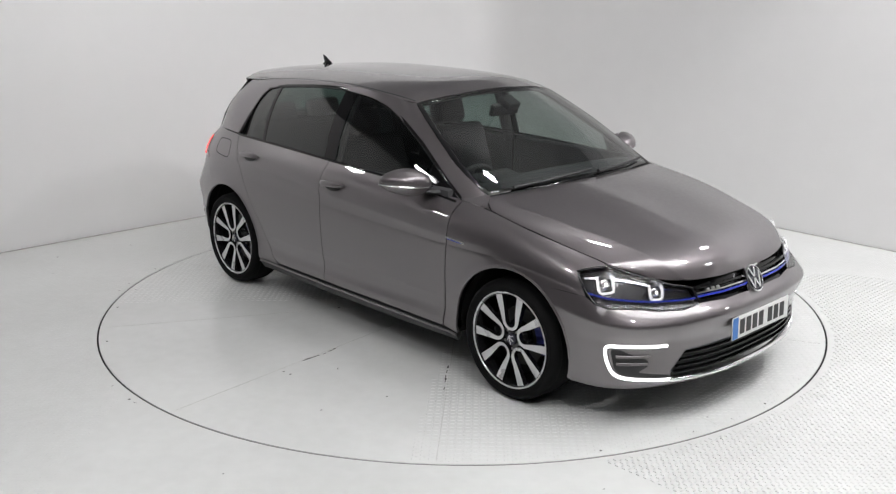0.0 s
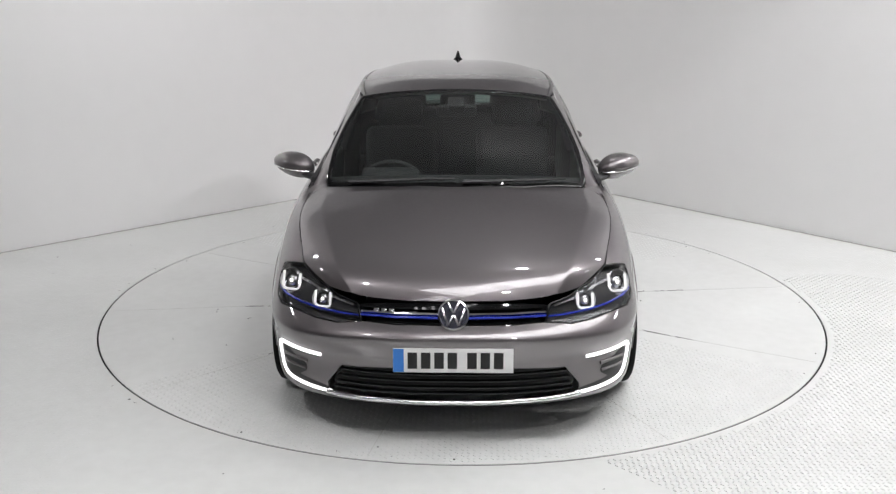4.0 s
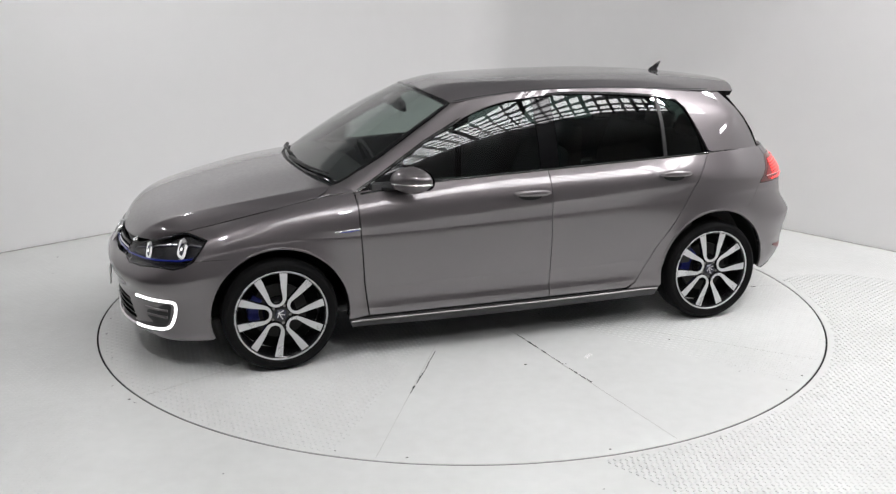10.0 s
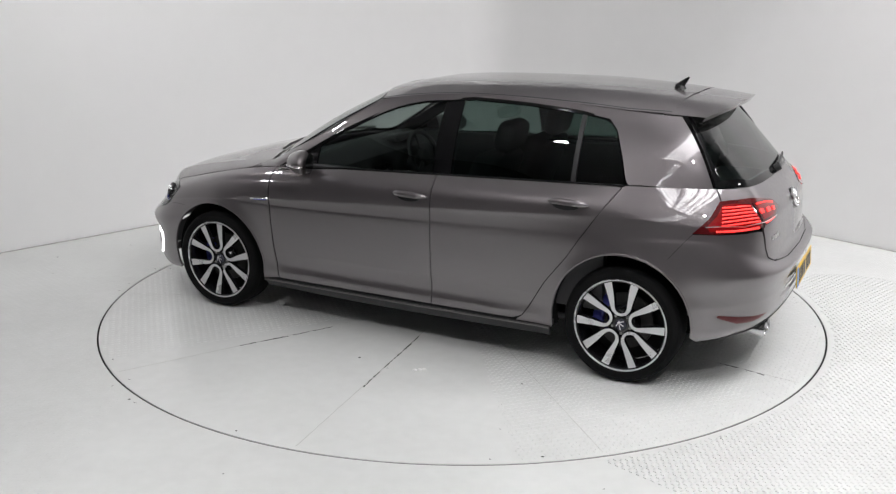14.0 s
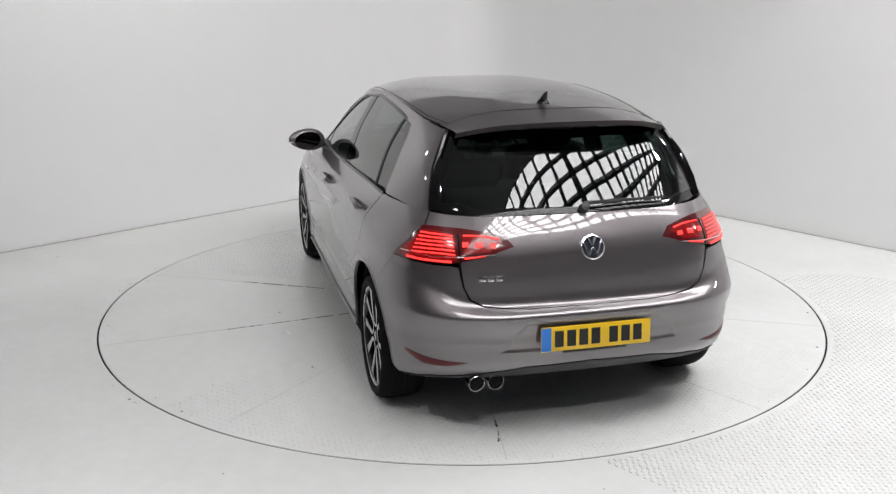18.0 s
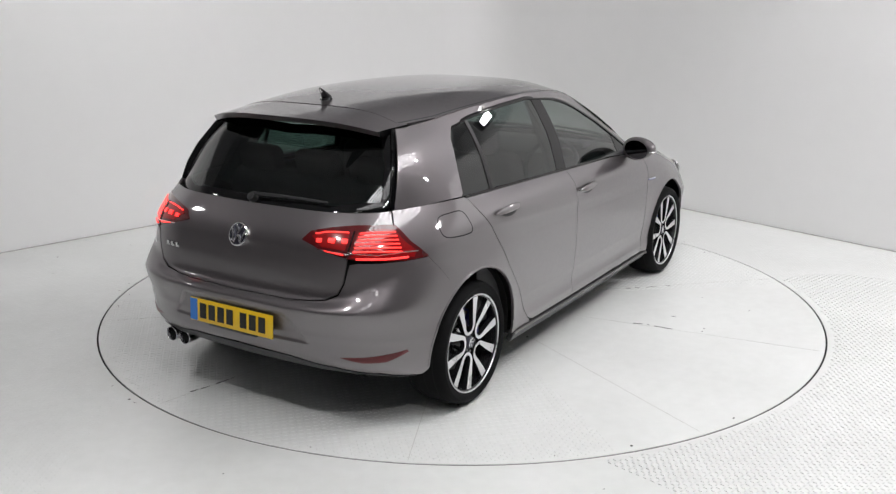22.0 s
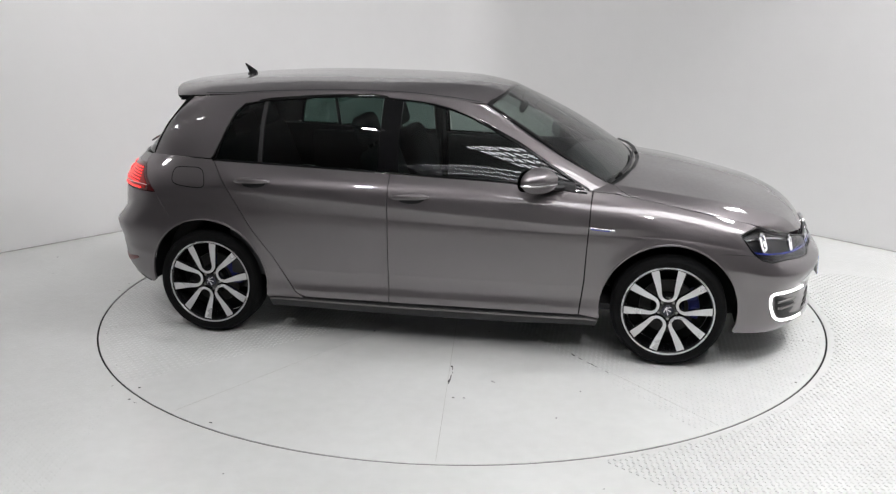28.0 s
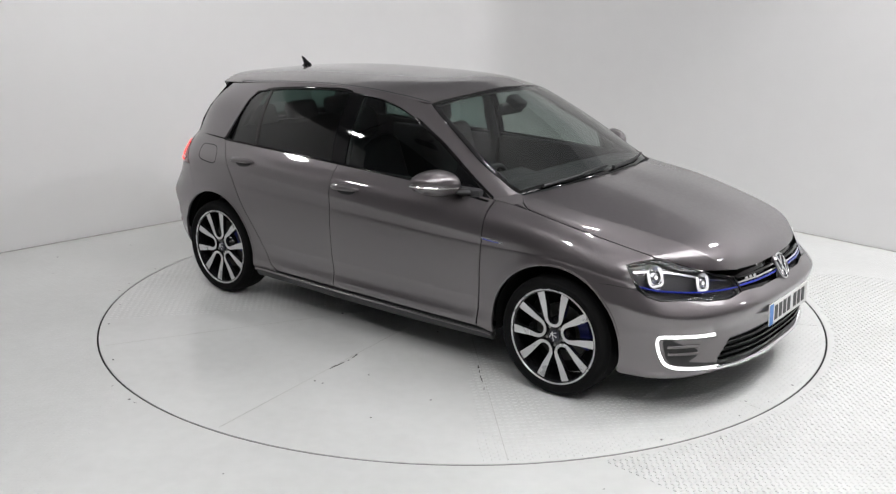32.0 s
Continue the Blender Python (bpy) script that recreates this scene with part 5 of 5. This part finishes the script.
lugs("tread_pattern", lambda x, y: OPEN_FLOOR(x, y) & (x < 0), (-3.6, 0, -3.45, 2.4), .027, FLOOR_PAINT, floor, "chequer-plate tread under thick paint", 4, .0008)
WORN = lambda x, y: y < .35 + .25 * np.sin(3 * x)
lugs("tread_pattern", lambda x, y: OPEN_FLOOR(x, y) & (x > 0) & WORN(x, y), (0, 3.6, -3.45, .7), .026, FLOOR_PAINT, floor, "raised chequer-plate tread", 6, .0042)
lugs("tread_pattern", lambda x, y: OPEN_FLOOR(x, y) & (x > 0) & ~WORN(x, y), (0, 3.6, 0, 2.4), .026, FLOOR_PAINT, floor, "chequer-plate tread under thick paint", 7, .0008)


def strip_on(points, width, height=.0012):
    bm = bmesh.new()
    for (x0, y0), (x1, y1) in zip(points, points[1:]):
        box(bm, Matrix.Translation(((x0 + x1) / 2, (y0 + y1) / 2, height / 2)) @ pose(0, 0, 0, 0, 0, math.degrees(math.atan2(y1 - y0, x1 - x0))), math.hypot(x1 - x0, y1 - y0), width, height)
    return bm


def broken(points, seed=2):
    """Short ragged flakes along a line, with gaps."""
    rng, bm = random.Random(seed + int(points[0][0] * 100)), bmesh.new()
    for (x0, y0), (x1, y1) in zip(points, points[1:]):
        d, turn, f = math.hypot(x1 - x0, y1 - y0), math.degrees(math.atan2(y1 - y0, x1 - x0)), 0.0
        while f < d:
            size = rng.uniform(.010, .034)
            if rng.random() < .72:
                k = (f + size / 2) / d
                box(bm, Matrix.Translation((x0 + (x1 - x0) * k, y0 + (y1 - y0) * k, .0006)) @ pose(0, 0, 0, 0, 0, turn + rng.uniform(-8, 8)) @ pose(0, rng.uniform(-.002, .002), 0), size, rng.choice((.003, .004, .005, .009)), .0012)
            f += size
    return bm


JOINT_GREY = material("wall_joint_dirt", (0.30, 0.295, 0.28), 0.8, 0, 0, 0.3, 12)
SEAM_DIRT = material("seam_dirt", (0.42, 0.42, 0.40), 0.7, 0, 0, 0.3, 25)
for k in range(10):
    a = radians(-46.5 + 36 * k)
    part("deck_seam", strip_on([(.3 * math.cos(a), .3 * math.sin(a)), (2.22 * math.cos(a), 2.22 * math.sin(a))], .0025, .0006), SEAM_DIRT, turntable, "thin joint between deck plates", False)
for pts in ([(.16, -1.14), (.18, -1.22), (.185, -1.36)], [(-.10, .72), (-.15, 1.10), (-.205, 1.50)], [(.78, -.84), (.90, -.97), (1.0, -1.075)], [(-1.72, .32), (-1.9, .355), (-2.0, .385)], [(.44, .84), (.56, 1.06), (.72, 1.33)], [(.40, -1.30), (.44, -1.33)]):
    tagged(part("deck_crack", broken(pts), GAP_DARK, turntable, "black broken crack along a deck joint", False), kind="stuff")
for x, y in ((-.35, 1.17), (-.33, 1.19), (-.37, 1.16)):
    bm = bmesh.new()
    lathe(bm, [(.0005, .006), (.010, .004), (.014, 0)], pose(x, y, 0), 8)
    part("paint_flake", bm, PLATE_WHITE, turntable, "white flake of paint")
rng = random.Random(5)
for k in range(60):
    a = rng.uniform(0, 2 * math.pi)
    size = rng.uniform(.003, .009)
    r = rng.choice((RING + .05, RING - .05, rng.uniform(.3, 2.2), rng.uniform(2.4, 3.2)))
    bm = bmesh.new()
    lathe(bm, [(.0005, .0018), (size * .7, .0014), (size, .0002)], pose(r * math.cos(a), r * math.sin(a), 0) @ Matrix.Diagonal((1, rng.uniform(.4, 1), 1, 1)), 7)
    part("paint_chip", bm, GAP_DARK, turntable if r < RING else floor, "black chip in the paint")

CORNER, LEFT, RIGHT, HIGH, SCREEN = (.177, 4.65), (-6.1, -1.48), (6.3, -1.99), 5.0, 2.9


def wall(name, a, b, label, thick=.2):
    d = Vector((b[0] - a[0], b[1] - a[1], 0))
    n = Vector((d.y, -d.x, 0)).normalized()
    if n.y < 0:
        n = -n
    bm = bmesh.new()
    c = (Vector((*a, 0)) + Vector((*b, 0))) / 2 + n * thick / 2
    turn = pose(0, 0, 0, 0, 0, math.degrees(math.atan2(d.y, d.x)))
    box(bm, Matrix.Translation(c + Vector((0, 0, SCREEN / 2))) @ turn, d.length, thick, SCREEN)
    up = bmesh.new()
    box(up, Matrix.Translation(c + n * 2.0 + Vector((0, 0, (HIGH + SCREEN) / 2))) @ turn, d.length + 4.0, thick, HIGH - SCREEN)
    tagged(part(name + "_upper", up, CEILING_GREY, None, "", False), "grey cladding above the white wall", "wall", kind="structure")
    return tagged(part(name, bm, WALL_PAINT, None, "", False), label, "wall", kind="structure")


wall("wall_north_west", CORNER, LEFT, "plain white painted studio wall")
wall("wall_north_east", CORNER, RIGHT, "plain white painted studio wall")
for a, b in ((CORNER, LEFT), (CORNER, RIGHT)):
    part("wall_joint", strip_on([a, b], .03, .002), JOINT_GREY, floor, "dark joint along the wall", False)
# small coved fillet where the two walls meet
bm = bmesh.new()
u, w = (Vector((*LEFT, 0)) - Vector((*CORNER, 0))).normalized(), (Vector((*RIGHT, 0)) - Vector((*CORNER, 0))).normalized()
cols = []
for k in range(17):
    f = k / 16
    p = Vector((*CORNER, 0)) + (u * (1 - f) ** 2 + w * f ** 2) * .55
    cols.append([bm.verts.new(p), bm.verts.new(p + Vector((0, 0, SCREEN)))])
for a, b in zip(cols, cols[1:]):
    bm.faces.new((a[0], b[0], b[1], a[1]))
tagged(part("wall_cove", bm, WALL_PAINT), "rounded white corner between the walls", "wall", kind="structure")

# the rest of the hall behind the camera; unseen pale walls added as reflectors
HALL = [LEFT, (-9.5, -6), (-8, -13), (8, -13), (9.5, -6), RIGHT]
for k, (a, b) in enumerate(zip(HALL, HALL[1:])):
    d = Vector((b[0] - a[0], b[1] - a[1], 0))
    bm = bmesh.new()
    c = (Vector((*a, 0)) + Vector((*b, 0))) / 2 + Vector((0, 0, HIGH / 2))
    box(bm, Matrix.Translation(c) @ pose(0, 0, 0, 0, 0, math.degrees(math.atan2(d.y, d.x))), d.length, .2, HIGH)
    tagged(part("wall_hall_%d" % (k + 1), bm, HALL_DARK if k < 2 else HALL_BOUNCE, None, "", False), "dark clad hall wall" if k < 2 else "unseen pale hall wall that bounces light", "wall", kind="structure")
# the ceiling runs square to the studio walls, with a long skylight over the near side
TURNED = pose(0, 0, 0, 0, 0, 45)
SKIES = ((-4.4, 3.1, -4.7, -2.75, 27, 7), (-10.4, -4.8, -4.7, -4.0, 22, 3))
(a0, a1, b0, b1), (c0, c1, d0, d1) = SKIES[0][:4], SKIES[1][:4]
bm = bmesh.new()
for x0, x1, y0, y1 in ((-17, c0, -17, 8), (a1, 9, -17, 8), (c0, a1, -17, b0), (c1, a0, b0, 8), (a0, a1, b1, 8), (c0, c1, d1, 8)):
    box(bm, TURNED @ pose((x0 + x1) / 2, (y0 + y1) / 2, HIGH + .1), x1 - x0, y1 - y0, .2)
tagged(part("ceiling", bm, CEILING_GREY, None, "", False), "dark hall ceiling with two skylights", "ceiling", kind="structure")
for i, (x0, x1, y0, y1, nx, ny) in enumerate(SKIES):
    skylight = tagged(new("window_%d" % (i + 1)), "gridded daylight skylight in the hall roof", "skylight", kind="structure")
    bm = bmesh.new()
    box(bm, TURNED @ pose((x0 + x1) / 2, (y0 + y1) / 2, HIGH + .15), x1 - x0, y1 - y0, .02)
    part("pane", bm, DAYLIGHT, skylight, "bright daylight panes")
    for k in range(nx + 1):
        bm = bmesh.new()
        box(bm, TURNED @ pose(x0 + (x1 - x0) * k / nx, (y0 + y1) / 2, HIGH + .06), .045 if k % 4 else .08, y1 - y0, .08)
        part("glazing_bar", bm, HALL_DARK, skylight, "dark glazing bar", False)
    for k in range(ny + 1):
        bm = bmesh.new()
        box(bm, TURNED @ pose((x0 + x1) / 2, y0 + (y1 - y0) * k / ny, HIGH + .06), x1 - x0, .05, .078)
        part("glazing_bar", bm, HALL_DARK, skylight, "dark glazing bar", False)
for at, to, watts, spread in LAMPS:
    m = look(at, to)
    bm = bmesh.new()
    box(bm, m @ pose(0, 0, .07), .46, .30, .12, .02)
    lamp = tagged(part("ceiling_lamp", bm, HALL_DARK), "rectangular ceiling lamp on a rod", "lamp", "ceiling lamps")
    bm = bmesh.new()
    tube(bm, [m @ Vector((0, 0, .1)), Vector((at[0], at[1], HIGH))], .015, 8)
    part("rod", bm, HALL_DARK, lamp)


# ---------------------------------------------------------------- what moves
TURN = [(0, -46.15), (0.5, -49.71), (1, -54.90), (1.5, -60.54), (2, -66.62), (3, -78.49), (3.5, -84.22), (5.5, -107.99), (6, -114.03), (7, -125.86), (8, -137.66), (9, -149.40), (10, -161.00), (11, -172.38), (12, -183.71), (13, -195.32), (13.5, -201.07), (15.5, -224.63), (16, -230.58), (17, -242.28), (18, -254.16), (19, -265.98), (20, -277.68), (21, -289.52), (22, -301.33), (23, -312.97), (24, -324.58), (25, -335.95), (25.5, -341.48), (27.5, -364.29), (28, -370.20), (29, -381.95), (29.5, -387.57), (30, -392.98), (30.5, -396.12), (31, -397.75), (31.5, -398.05), (32, -398.05)]


def motions():
    walk(turntable, [(t, pose(0, 0, 0, 0, 0, a)) for t, a in TURN])
    walk(car, [(t, pose(0, 0, 0, 0, 0, a) @ pose(-0.023, -0.029, 0.0015)) for t, a in TURN])


motions()
